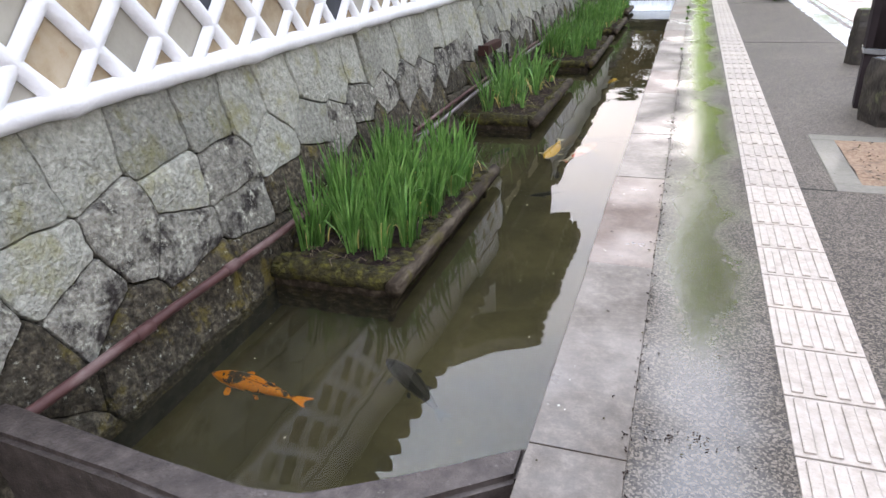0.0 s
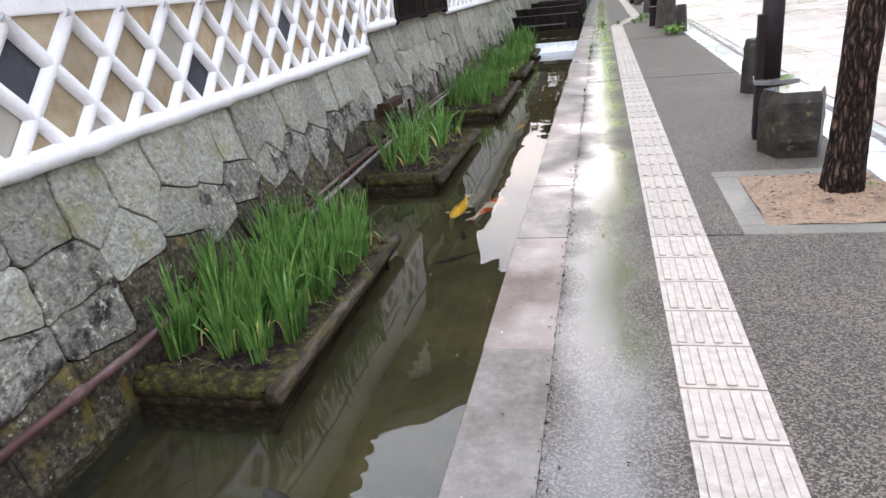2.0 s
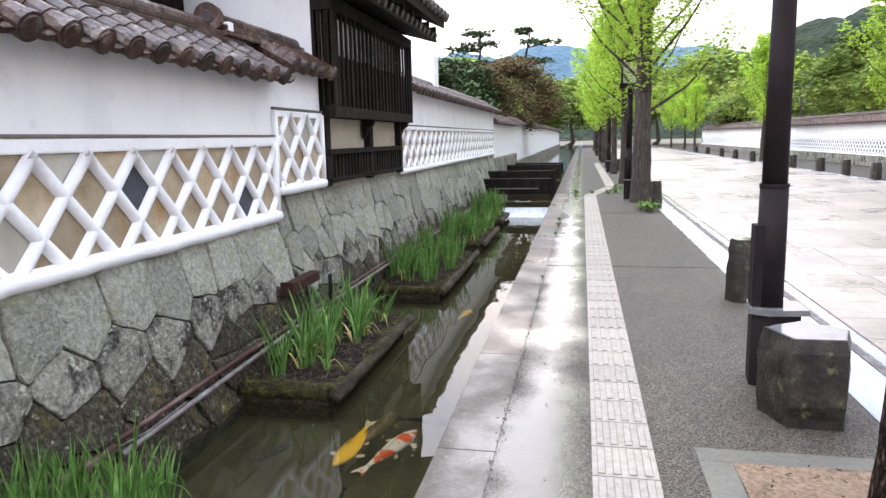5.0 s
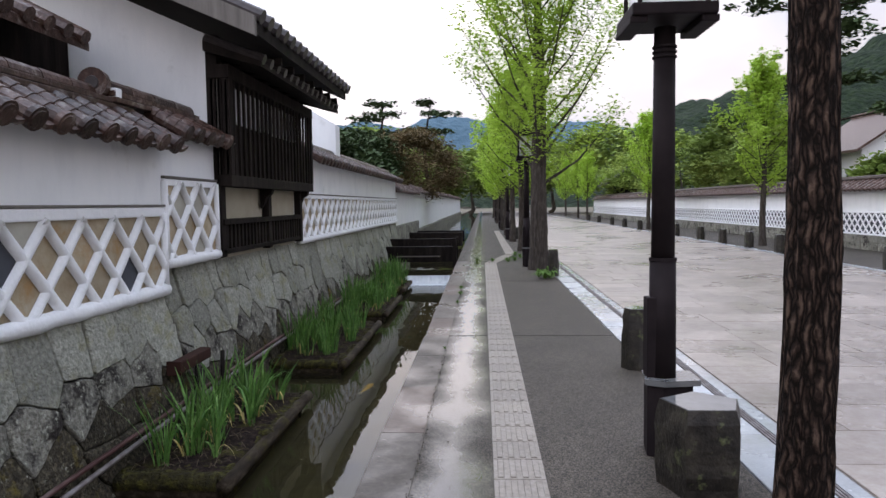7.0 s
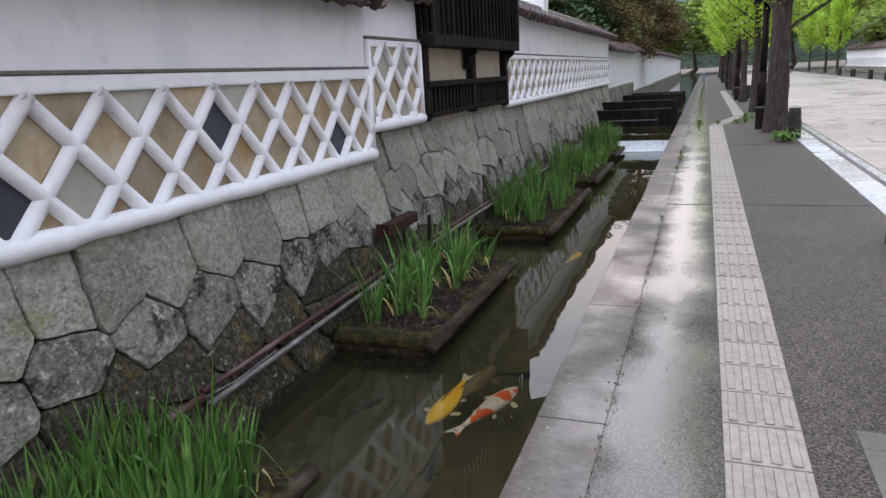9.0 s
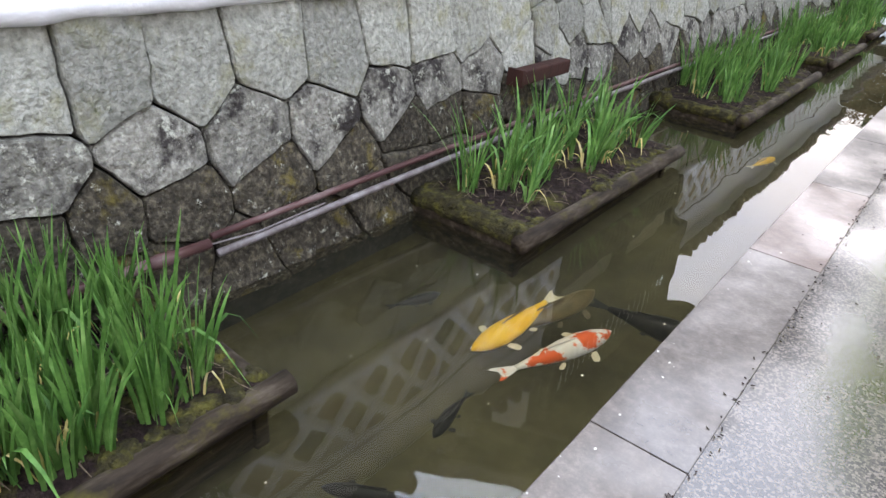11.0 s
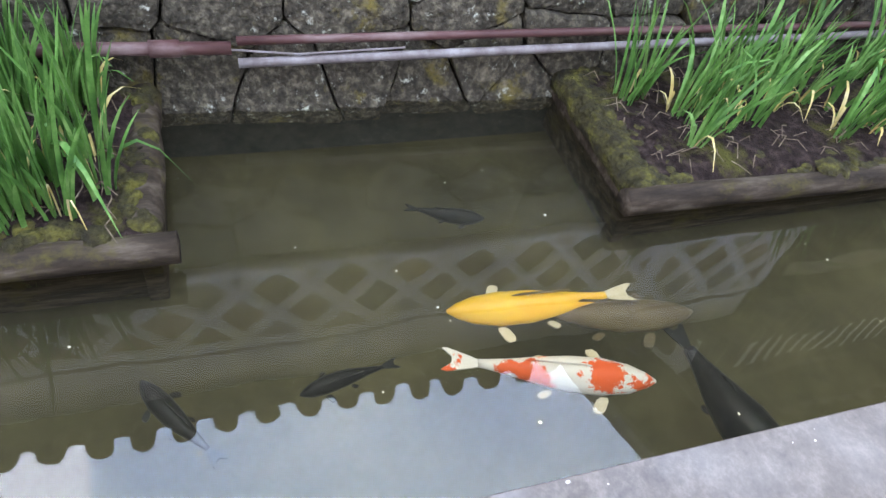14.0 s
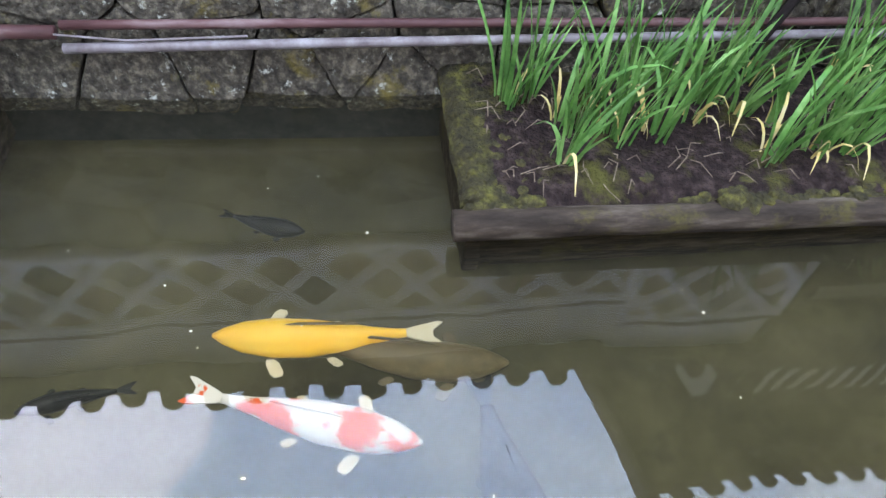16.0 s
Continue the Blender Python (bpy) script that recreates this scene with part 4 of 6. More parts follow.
# the gatehouse: gable end with white plaster, dark timber front with a projecting lattice bay
def gatehouse():
    h = empty("gatehouse", -2.8, 9.06, 0)
    tagged(h, "old timber and white plaster gatehouse with a projecting lattice window bay", "house")
    h.matrix_basis = Matrix()
    y0, y1, xb, zt = 9.06, 12.2, -8.0, 3.30
    gable = [(-2.83, -0.9), (xb, -0.9), (xb, zt), (-5.4, zt + 1.15), (-2.83, zt)]
    part("gable_wall", prism(gable, y0, y0 + 0.14, "y"), M_PLASTER, h, "white plastered gable wall, streaked with grey")
    part("gable_wall", prism(gable, y1 - 0.14, y1, "y"), M_PLASTER, h)
    part("front_wall", box(-2.96, -2.83, y0 + 0.14, y1 - 0.14, 1.0, 1.80), M_BEIGE, h, "beige clay plaster below the bay")
    part("front_wall", box(-2.96, -2.83, y0 + 0.14, y1 - 0.14, 1.80, zt), M_TIMBER, h)
    for yy in (y0 - 0.01, 10.6, y1 - 0.13):
        part("post", box(-2.86, -2.74, yy, yy + 0.13, 1.02, zt, 0.008), M_TIMBER, h)
    # low slatted fence at its foot
    part("fence_rail", box(-2.83, -2.72, y0 + 0.02, y1 - 0.15, 1.36, 1.42, 0.006), M_TIMBER, h)
    part("fence_rail", box(-2.83, -2.74, y0 + 0.02, y1 - 0.15, 1.05, 1.10, 0.006), M_TIMBER, h)
    n = 26
    for k in range(n):
        yy = y0 + 0.05 + (y1 - y0 - 0.25) * k / (n - 1)
        part("fence_slat", box(-2.80, -2.76, yy, yy + 0.055, 1.10, 1.36, 0.004), M_TIMBER, h)
    # the bay
    bx, ba, bb = -2.62, 9.05, 12.42
    bay = part("bay_floor", box(-2.84, bx, ba, bb, 1.76, 1.88, 0.008), M_TIMBER, h, "dark sill beam under the bay")
    part("bay_beam", box(-2.84, bx + 0.01, ba - 0.02, bb, 2.86, 3.0, 0.008), M_TIMBER, h)
    part("bay_back", box(-2.82, -2.815, ba + 0.2, bb - 0.2, 1.9, 2.86), M_PLASTER, h)
    for yy in (ba, bb - 0.1):
        part("bay_post", box(bx - 0.09, bx + 0.004, yy, yy + 0.1, 1.88, 2.86, 0.006), M_TIMBER, h)
    n = 21
    for k in range(n):
        yy = ba + 0.14 + (bb - ba - 0.32) * k / (n - 1)
        part("bay_slat", box(bx - 0.03, bx - 0.005, yy, yy + 0.045, 1.88, 2.86, 0.003), M_TIMBER, h)
    for k in range(14):
        yy = ba + 0.12 + (bb - ba - 0.3) * k / 14
        part("bay_board", box(bx - 0.055, bx - 0.032, yy, yy + (bb - ba - 0.3) / 14 - 0.008, 1.88, 2.42, 0.003), M_TIMBER, h)
    for k in range(20):
        yy = ba + 0.14 + (bb - ba - 0.32) * (k + 0.6) / 20
        part("paper_strip", box(bx - 0.048, bx - 0.04, yy - 0.02, yy + 0.08, 2.44, 2.80), M_BAND, h, "pale paper strip between the slats")
    for k in range(4):
        xx = -2.82 + 0.05 * k
        part("side_slat", box(xx, xx + 0.028, ba, ba + 0.035, 1.88, 2.86, 0.003), M_OLDBOARD if k % 2 else M_TIMBER, h, "grey weathered upright slat")
    for yy in (10.45, 12.15):
        b = bmesh.new()
        prism([(-2.80, 1.76), (-2.64, 1.76), (-2.66, 1.70), (-2.72, 1.66), (-2.75, 1.58), (-2.80, 1.52)], yy, yy + 0.09, "y", b)
        part("bracket", b, M_TIMBER, h, "carved dark timber bracket")
    # small pent roof over the bay
    part("pent_roof", prism([(-2.84, 3.22), (-2.25, 3.00), (-2.25, 2.95), (-2.84, 3.12)], 8.95, 12.6, "y"), M_TIMBER, h)
    for k in range(15):
        yy = 9.02 + 0.245 * k
        part("pent_tile", tube([(-2.23, yy, 3.025), (-2.84, yy, 3.25)], 0.055, 8), M_KAWARA_DARK, h)
    # main roof, eave over the canal side
    ex, ez, rx, rz = -2.10, 3.25, -5.4, 4.75
    part("main_roof", prism([(ex, ez), (rx, rz), (-8.9, 3.25), (-8.9, 3.13), (rx, rz - 0.14), (ex, ez - 0.12)], 8.35, 12.45, "y"), M_TIMBER, h, "dark tiled gable roof with deep eaves")
    part("barge_board", prism([(ex + 0.02, ez - 0.16), (ex + 0.02, ez + 0.02), (rx, rz + 0.02), (rx, rz - 0.2)], 8.29, 8.35, "y"), M_OLDBOARD, h, "pale grey weathered barge board")
    for k in range(17):
        yy = 8.42 + 0.25 * k
        part("main_tile", tube([(ex + 0.06, yy, ez + 0.03), (rx, yy, rz + 0.06)], 0.07, 8), M_KAWARA_DARK, h)
    for k in range(7):
        part("rafter", box(-2.84, ex - 0.08, 9.42 + 0.46 * k, 9.48 + 0.46 * k, ez - 0.2, ez - 0.12, 0.004), M_TIMBER, h)
    # low second roof that shows above wall 1
    part("back_roof", prism([(-3.72, 3.10), (-5.0, 3.75), (-5.0, 3.6), (-3.72, 3.02)], 2.0, 8.45, "y"), M_KAWARA, h, "mossy tiled lean-to roof")
    # plain box, near-black all over
    part("back_wall", box(-4.7, -4.3, 2.0, 9.05, -0.9, 3.35), M_TIMBER, h, "dark wall under the lean-to roof")
    for k in range(25):
        part("back_tile", tube([(-3.68, 2.1 + 0.26 * k, 3.12), (-5.0, 2.1 + 0.26 * k, 3.80)], 0.07, 8), M_KAWARA, h)
    white = part("far_gable", prism([(-2.95, 2.4), (-6, 2.4), (-6, 3.2), (-4.2, 3.9), (-2.95, 3.15)], 15.6, 16.0, "y"), M_PLASTER, h, "white gable of the wing behind")
    return h


def edging_slabs():
    slabs = empty("edging")
    structure(slabs, "row of worn grey and reddish edging slabs along the canal", "kerb")
    rng = random.Random(3)
    joints = [-6, -4.6, -3.3, -2.0, -0.8, 0.35, 1.55, 2.85, 4.13, 5.17, 6.67, 7.82, 9.0]
    while joints[-1] < 20:
        joints.append(joints[-1] + rng.uniform(0.9, 1.5))
    for i, (a, b) in enumerate(zip(joints, joints[1:])):
        bm = box(EDGE - 0.005 + rng.uniform(-0.008, 0.006), -0.4525, a + 0.0015, min(b, 20.2) - 0.0015, -0.14, 0.001 + rng.uniform(-0.002, 0.002), 0.003)
        for v in bm.verts:
            if v.co.x < EDGE + 0.05:
                v.co.x += 0.012 * noise.noise((v.co.y * 5, 0, v.co.z * 9))
        part("slab", bm, M_SLAB_RED if i % 3 == 1 else M_SLAB, slabs)
    return slabs


def tactile_paving():
    strip = empty("tactile_paving")
    structure(strip, "beige ribbed tactile paving tiles set in the pavement", "paving")
    bm = box(0.004, 0.296, 0.004, 0.296, -0.02, 0.006, 0.003)
    for k in range(4):
        x = 0.028 + 0.0685 * k
        b = box(x, x + 0.036, 0.018, 0.282, 0.005, 0.013, 0.006, bm)
    first = part("tile", bm, M_TACTILE, strip)
    y, k = 2.6 - 0.3 * 26, 0
    first.location = (0, y, 0)
    while y < 19.4:
        y += 0.3
        t = new("tile", first.data)
        t.parent, t.location = strip, (0, y, 0)
    pts = [(0.15, 19.75), (0.78, 22.6), (0.72, 40.0)]
    for (xa, ya), (xb, yb) in zip(pts, pts[1:]):
        d = math.hypot(xb - xa, yb - ya)
        for j in range(int(d / 0.3)):
            t = new("tile", first.data)
            t.parent = strip
            a = math.atan2(-(xb - xa), yb - ya)
            f = 0.3 * j / d
            t.matrix_basis = pose(xa + (xb - xa) * f, ya + (yb - ya) * f, 0, 0, 0, math.degrees(a)) @ pose(-0.15, 0, 0)


def kerb_and_road():
    rng = random.Random(9)
    y = -8.0
    while y < 60:
        l = 0.98
        part("kerb_stone", box(1.475, 1.79, y + 0.004, y + l - 0.004, -0.3, 0.0 + rng.uniform(-0.002, 0.002), 0.008), M_KERB, kerb)
        y += l
    part("kerb_gap", box(1.458, 1.4765, -6, 60, -0.3, -0.02), M_JOINT, kerb)
    # road slabs in staggered courses, each its own piece near the walk
    meshes = {}
    for r in range(46):
        ya = -1.0 + 0.60 * r
        off = rng.uniform(0, 0.9)
        x = 2.0
        first = True
        while x < 8.34:
            w = off if first and off > 0.25 else 0.9
            first = False
            xe = min(x + w, 8.345)
            if xe - x > 0.05:
                key = round(xe - x, 2)
                if key not in meshes:
                    ob = part("paver", box(0.004, key - 0.004, 0.004, 0.596, -0.06, 0.0, 0.004), M_ROAD, road)
                    meshes[key] = ob.data
                else:
                    ob = new("paver", meshes[key])
                    ob.parent = road
                ob.location = (x, ya, -0.008 + rng.uniform(-0.0015, 0.0015))
            x = xe
    bm = bmesh.new()
    for ya, yb in [(26.6 + 0.9 * k, 26.6 + 0.9 * (k + 1)) for k in range(60)]:
        x = 2.0
        while x < 8.3:
            xe = min(x + rng.uniform(0.8, 1.6), 8.345)
            box(x + 0.004, xe - 0.004, ya + 0.004, yb - 0.004, -0.06, -0.008, 0, bm)
            x = xe
    tagged(part("far_pavers", bm, M_ROAD, road), kind="stuff")


def tree_pit():
    pit = empty("tree_pit", 0.49, 4.12, 0)
    pit.matrix_basis = Matrix()
    structure(pit, "square concrete-framed tree pit filled with tan sandy soil", "tree pit")
    for x0, x1, y0, y1 in ((0.49, 1.455, 4.11, 4.25), (0.49, 1.455, 5.22, 5.36), (0.49, 0.64, 4.252, 5.218)):
        part("frame_slab", box(x0, x1, y0, y1, -0.1, 0.006, 0.005), M_FRAME, pit)
    n = 14
    vs, fs = [], []
    for i in range(n + 1):
        for j in range(n + 1):
            x, y = 0.64 + (1.455 - 0.64) * i / n, 4.25 + 0.97 * j / n
            vs.append((x, y, 0.008 + 0.018 * noise.noise((x * 5, y * 5, 0)) + 0.05 * math.exp(-((x - 1.13) ** 2 + (y - 4.77) ** 2) / 0.05)))
    for i in range(n):
        for j in range(n):
            a = i * (n + 1) + j
            fs.append((a, a + n + 1, a + n + 2, a + 1))
    from_data("soil", vs, fs, M_GRAVELSOIL, pit, smooth=True)["label"] = "tan sandy soil with leaf litter"
    part("soil_body", box(0.641, 1.454, 4.251, 5.219, -0.1, -0.012), M_GRAVELSOIL, pit)
    rng = random.Random(2)
    bm = bmesh.new()
    for k in range(110):
        x, y = rng.uniform(0.68, 1.42), rng.uniform(4.3, 5.18)
        a = rng.uniform(0, 6.28)
        l = rng.uniform(0.006, 0.018)
        z = 0.03 + 0.05 * math.exp(-((x - 1.13) ** 2 + (y - 4.77) ** 2) / 0.05)
        tube([(x, y, z), (x + l * math.cos(a), y + l * math.sin(a), z + 0.004)], 0.0025, 4, True, bm)
    tagged(part("litter", bm, M_SOIL, pit), kind="stuff")


def pond_lip():
    lip = link("canal_lip", prism([(-2.75, 1.33), (-1.94, 1.24), (-1.52, 1.205), (-1.34, 1.235), (-1.11, 1.375), (-0.75, 1.62), (-0.75, 1.46), (-1.05, 1.235), (-1.32, 1.085), (-1.66, 1.075), (-1.95, 1.11), (-2.75, 1.17)], -0.55, -0.06, "z"), M_CONC)
    bm = bmesh.new()
    bm.from_mesh(lip.data)
    bmesh.ops.bevel(bm, geom=bm.edges[:], offset=0.02, segments=2, affect="EDGES")
    bm.to_mesh(lip.data)
    bm.free()
    structure(lip, "dark wet concrete lip bent across the canal", "kerb")


def weir():
    w = link("weir", box(-2.9, EDGE, WEIR_Y - 0.06, WEIR_Y + 0.06, -0.9, -0.17, 0.01), M_CONC)
    structure(w, "low concrete weir across the canal", "weir")
    vs, fs = [], []
    n = 40
    for i in range(n + 1):
        x = -2.0 + (EDGE - 0.02 + 2.0) * i / n
        d = 0.02 * noise.noise((x * 14, 0, 0))
        for t in range(5):
            u = t / 4
            vs.append((x, WEIR_Y - 0.062 - 0.08 * u * u - 0.012 + d * u, -0.155 - 0.22 * u))
    for i in range(n):
        for t in range(4):
            a = i * 5 + t
            fs.append((a, a + 5, a + 6, a + 1))
    f = from_data("falling_water", vs, fs, M_FALL, w, smooth=True)
    f["label"] = "thin white sheet of falling water"
    part("foam", box(-2.0, EDGE - 0.02, WEIR_Y - 0.32, WEIR_Y - 0.12, WATER_Z - 0.01, WATER_Z + 0.008, 0.004), M_FALL, w, "white foam at the foot of the weir")


build_later = [build_stones]
wall_one()
wall_two()
wall_three()
wall_far_left()
wall_far_right()
gatehouse()
edging_slabs()
tree_pit()
pond_lip()
weir()


# ---------------------------------------------------------------- planters and irises
def iris_clump(seed, blades, height, lean, dry=0.0, tight=1.0):
    """One clump of sword-shaped leaves fanned from a common foot; each blade is a part."""
    rng = random.Random(seed)
    clump = empty("iris_clump")
    tagged(clump, "clump of upright green iris leaves, a few withered, in soil", "plant", "irises in the planters")
    for b in range(blades):
        verts, faces = [], []
        a = rng.uniform(0, 6.283)
        r = rng.uniform(0.0, 0.055) * tight
        foot = Vector((r * math.cos(a), r * math.sin(a), -0.03))
        is_dry = rng.random() < dry
        h = height * rng.uniform(0.5, 1.08) * (0.6 if is_dry else 1)
        out = Vector((math.cos(a), math.sin(a), 0)) * rng.uniform(0.02, 0.30 if tight == 1.0 else 0.48) * h + Vector((lean[0], lean[1], 0)) * h * rng.uniform(0.5, 1.3)
        droop = rng.uniform(0.0, 0.14) * h + (rng.uniform(0.3, 0.95) * h if is_dry or rng.random() < 0.09 else 0)
        w = rng.uniform(0.005, 0.0095) * (0.85 if is_dry else 1)
        t_a = rng.uniform(0, 3.14)
        side = Vector((math.cos(t_a), math.sin(t_a), 0))
        n = 6
        for k in range(n + 1):
            t = k / n
            c = foot + out * (t ** 1.6) + Vector((0, 0, 1)) * (h * t - droop * t ** 4) + out * (droop / h) * t ** 3
            ww = w * (0.8 + 0.4 * t) * (1 - t ** 4) + 0.0006
            keel = side.cross(Vector((0, 0, 1))) * ww * 0.35
            verts += [tuple(c - side * ww), tuple(c + keel), tuple(c + side * ww)]
        for k in range(n):
            a0 = 3 * k
            faces += [(a0, a0 + 1, a0 + 4, a0 + 3), (a0 + 1, a0 + 2, a0 + 5, a0 + 4)]
        from_data("blade", verts, faces, M_IRIS_DRY if is_dry else M_IRIS, clump, smooth=True)
    return clump


def planter(y0, y1, xf, clumps, seed, height, lean, sparse=False):
    """A log-edged bed standing in the canal against the stone wall."""
    rng = random.Random(seed)
    p = empty("planter", -2.1, y0, WATER_Z)
    p.matrix_basis = Matrix()
    tagged(p, "mossy log-edged planter bed of dark soil in the canal", "planter", "planters along the wall")
    xb = stone_x(-0.25) + 0.02
    n = 14
    pts = [(xf - 0.055, y0 - 0.03 + (y1 - y0 + 0.06) * k / n, -0.278 + 0.008 * noise.noise((k * 0.6, seed, 0))) for k in range(n + 1)]
    part("log", tube(pts, [0.050 + 0.005 * noise.noise((k * 0.8, seed, 4)) for k in range(n + 1)], 14, True, None, 0.09, seed), M_LOG, p, "grey weathered log with yellow moss", smooth=True)
    pts2 = [(xf - 0.125, y0 + 0.06 + (y1 - y0 - 0.1) * k / n, -0.385) for k in range(n + 1)]
    part("log", tube(pts2, [0.042 + 0.006 * noise.noise((k * 0.8, seed, 9)) for k in range(n + 1)], 10, True, None, 0.06, seed + 1), M_LOG, p, smooth=True)
    for yy, s in ((y0 + 0.06, 1), (y1 - 0.06, -1)):
        m = 9
        e = [(xb + (xf - 0.13 - xb) * k / m, yy + 0.008 * noise.noise((k, seed, 2)), -0.285 + 0.02 * noise.noise((k * 0.7, seed, 7))) for k in range(m + 1)]
        part("end_log", tube(e, [0.056 + 0.012 * noise.noise((k * 0.9, seed, 1)) for k in range(m + 1)], 10, True, None, 0.12, seed + 3), M_MOSS if s > 0 else M_LOG, p, "end log thick with moss", smooth=True)
        part("end_board", box(xb, xf - 0.10, yy - 0.03, yy + 0.03, -0.7, -0.27, 0.01), M_LOG, p)
    part("front_board", box(xf - 0.17, xf - 0.12, y0 + 0.05, y1 - 0.05, -0.7, -0.33, 0.008), M_LOG, p)
    nx, ny = 10, 26
    vs, fs = [], []

    def soil_z(x, y):
        return -0.255 + 0.03 * noise.noise((x * 6, y * 6, seed)) + 0.012 * noise.noise((x * 23, y * 23, seed))

    for i in range(nx + 1):
        for j in range(ny + 1):
            x = xb + (xf - 0.06 - xb) * i / nx
            y = y0 + 0.06 + (y1 - y0 - 0.12) * j / ny
            edge = min(i, nx - i, j, ny - j)
            vs.append((x, y, soil_z(x, y) + (0.03 if edge > 0 else 0)))
    for i in range(nx):
        for j in range(ny):
            a = i * (ny + 1) + j
            fs.append((a, a + ny + 1, a + ny + 2, a + 1))
    soil = from_data("soil", vs, fs, M_SOIL, p, smooth=True)
    tufts_v, tufts_f = [], []
    for k in range(420):
        side = rng.random()
        if side < 0.5:
            x, y = xf - 0.07 - abs(rng.gauss(0, 0.05)), rng.uniform(y0 + 0.02, y1 - 0.02)
        elif side < 0.85:
            x, y = rng.uniform(xb + 0.02, xf - 0.1), y0 + 0.05 + abs(rng.gauss(0, 0.10))
        else:
            x, y = rng.uniform(xb + 0.05, xf - 0.1), y1 - 0.05 - abs(rng.gauss(0, 0.06))
        if noise.noise((x * 3.1, y * 3.1, seed + 0.5)) < -0.12:
            continue
        r, h, at = rng.uniform(0.015, 0.05), rng.uniform(0.003, 0.009), len(tufts_v)
        top = soil_z(x, y) + 0.024
        for q in range(7):
            a = 6.2832 * q / 7
            tufts_v.append((x + r * math.cos(a) * rng.uniform(0.7, 1.2), y + r * math.sin(a) * rng.uniform(0.7, 1.2), top - 0.02))
        for q in range(7):
            a = 6.2832 * q / 7
            tufts_v.append((x + 0.6 * r * math.cos(a), y + 0.6 * r * math.sin(a), top + h * rng.uniform(0.5, 1.0)))
        tufts_v.append((x, y, top + h))
        for q in range(7):
            w = (q + 1) % 7
            tufts_f += [(at + q, at + w, at + 7 + w, at + 7 + q), (at + 7 + q, at + 7 + w, at + 14)]
    tagged(from_data("moss", tufts_v, tufts_f, M_MOSS, p, smooth=True), "low ochre-green moss cushions on the soil", kind="stuff")
    bm = bmesh.new()
    for k in range(150):
        x, y, a, l = rng.uniform(xb + 0.1, xf - 0.14), rng.uniform(y0 + 0.12, y1 - 0.12), rng.uniform(0, 6.28), rng.uniform(0.02, 0.12)
        tube([(x, y, -0.215), (x + l * 0.5 * math.cos(a), y + l * 0.5 * math.sin(a), -0.20 + rng.uniform(0, 0.02)), (x + l * math.cos(a + 0.4), y + l * math.sin(a + 0.4), -0.215)], [0.002, 0.0024, 0.001], 4, True, bm)
    tagged(part("stalk_litter", bm, M_STALK, p, "dry fallen stalks"), kind="stuff")
    protos = []
    for k in range(clumps):
        u = (k + rng.random()) / clumps
        x = rng.uniform(xb + 0.07, xf - (0.21 if sparse else 0.15))
        y = y0 + 0.22 + (y1 - y0 - 0.38) * u
        m = pose(x, y, -0.24, 0, 0, rng.uniform(-75, 75))
        s = rng.uniform(0.85, 1.15)
        if k < 7:
            ob = iris_clump(seed * 31 + k, rng.randint(9, 14) if sparse else rng.randint(15, 22), height * rng.uniform(0.85, 1.12), lean, 0.24 if sparse else 0.06, 0.8 if sparse else 1.0)
            ob.matrix_basis = m
            protos.append(ob)
        else:
            ob = copy_thing(protos[k % 7], m)
        ob.scale = (s, s, s)
    return p


planter(2.86, 4.87, -1.69, 72, 21, 0.53, (0.02, 0.02))
planter(6.42, 8.50, -1.69, 34, 33, 0.58, (0.03, 0.10), True)
planter(9.75, 12.4, -1.60, 44, 41, 0.50, (0.02, 0.06))
planter(13.3, 15.3, -1.62, 34, 52, 0.52, (0.02, 0.04))
planter(16.4, 17.9, -1.70, 26, 63, 0.62, (0.02, 0.02))


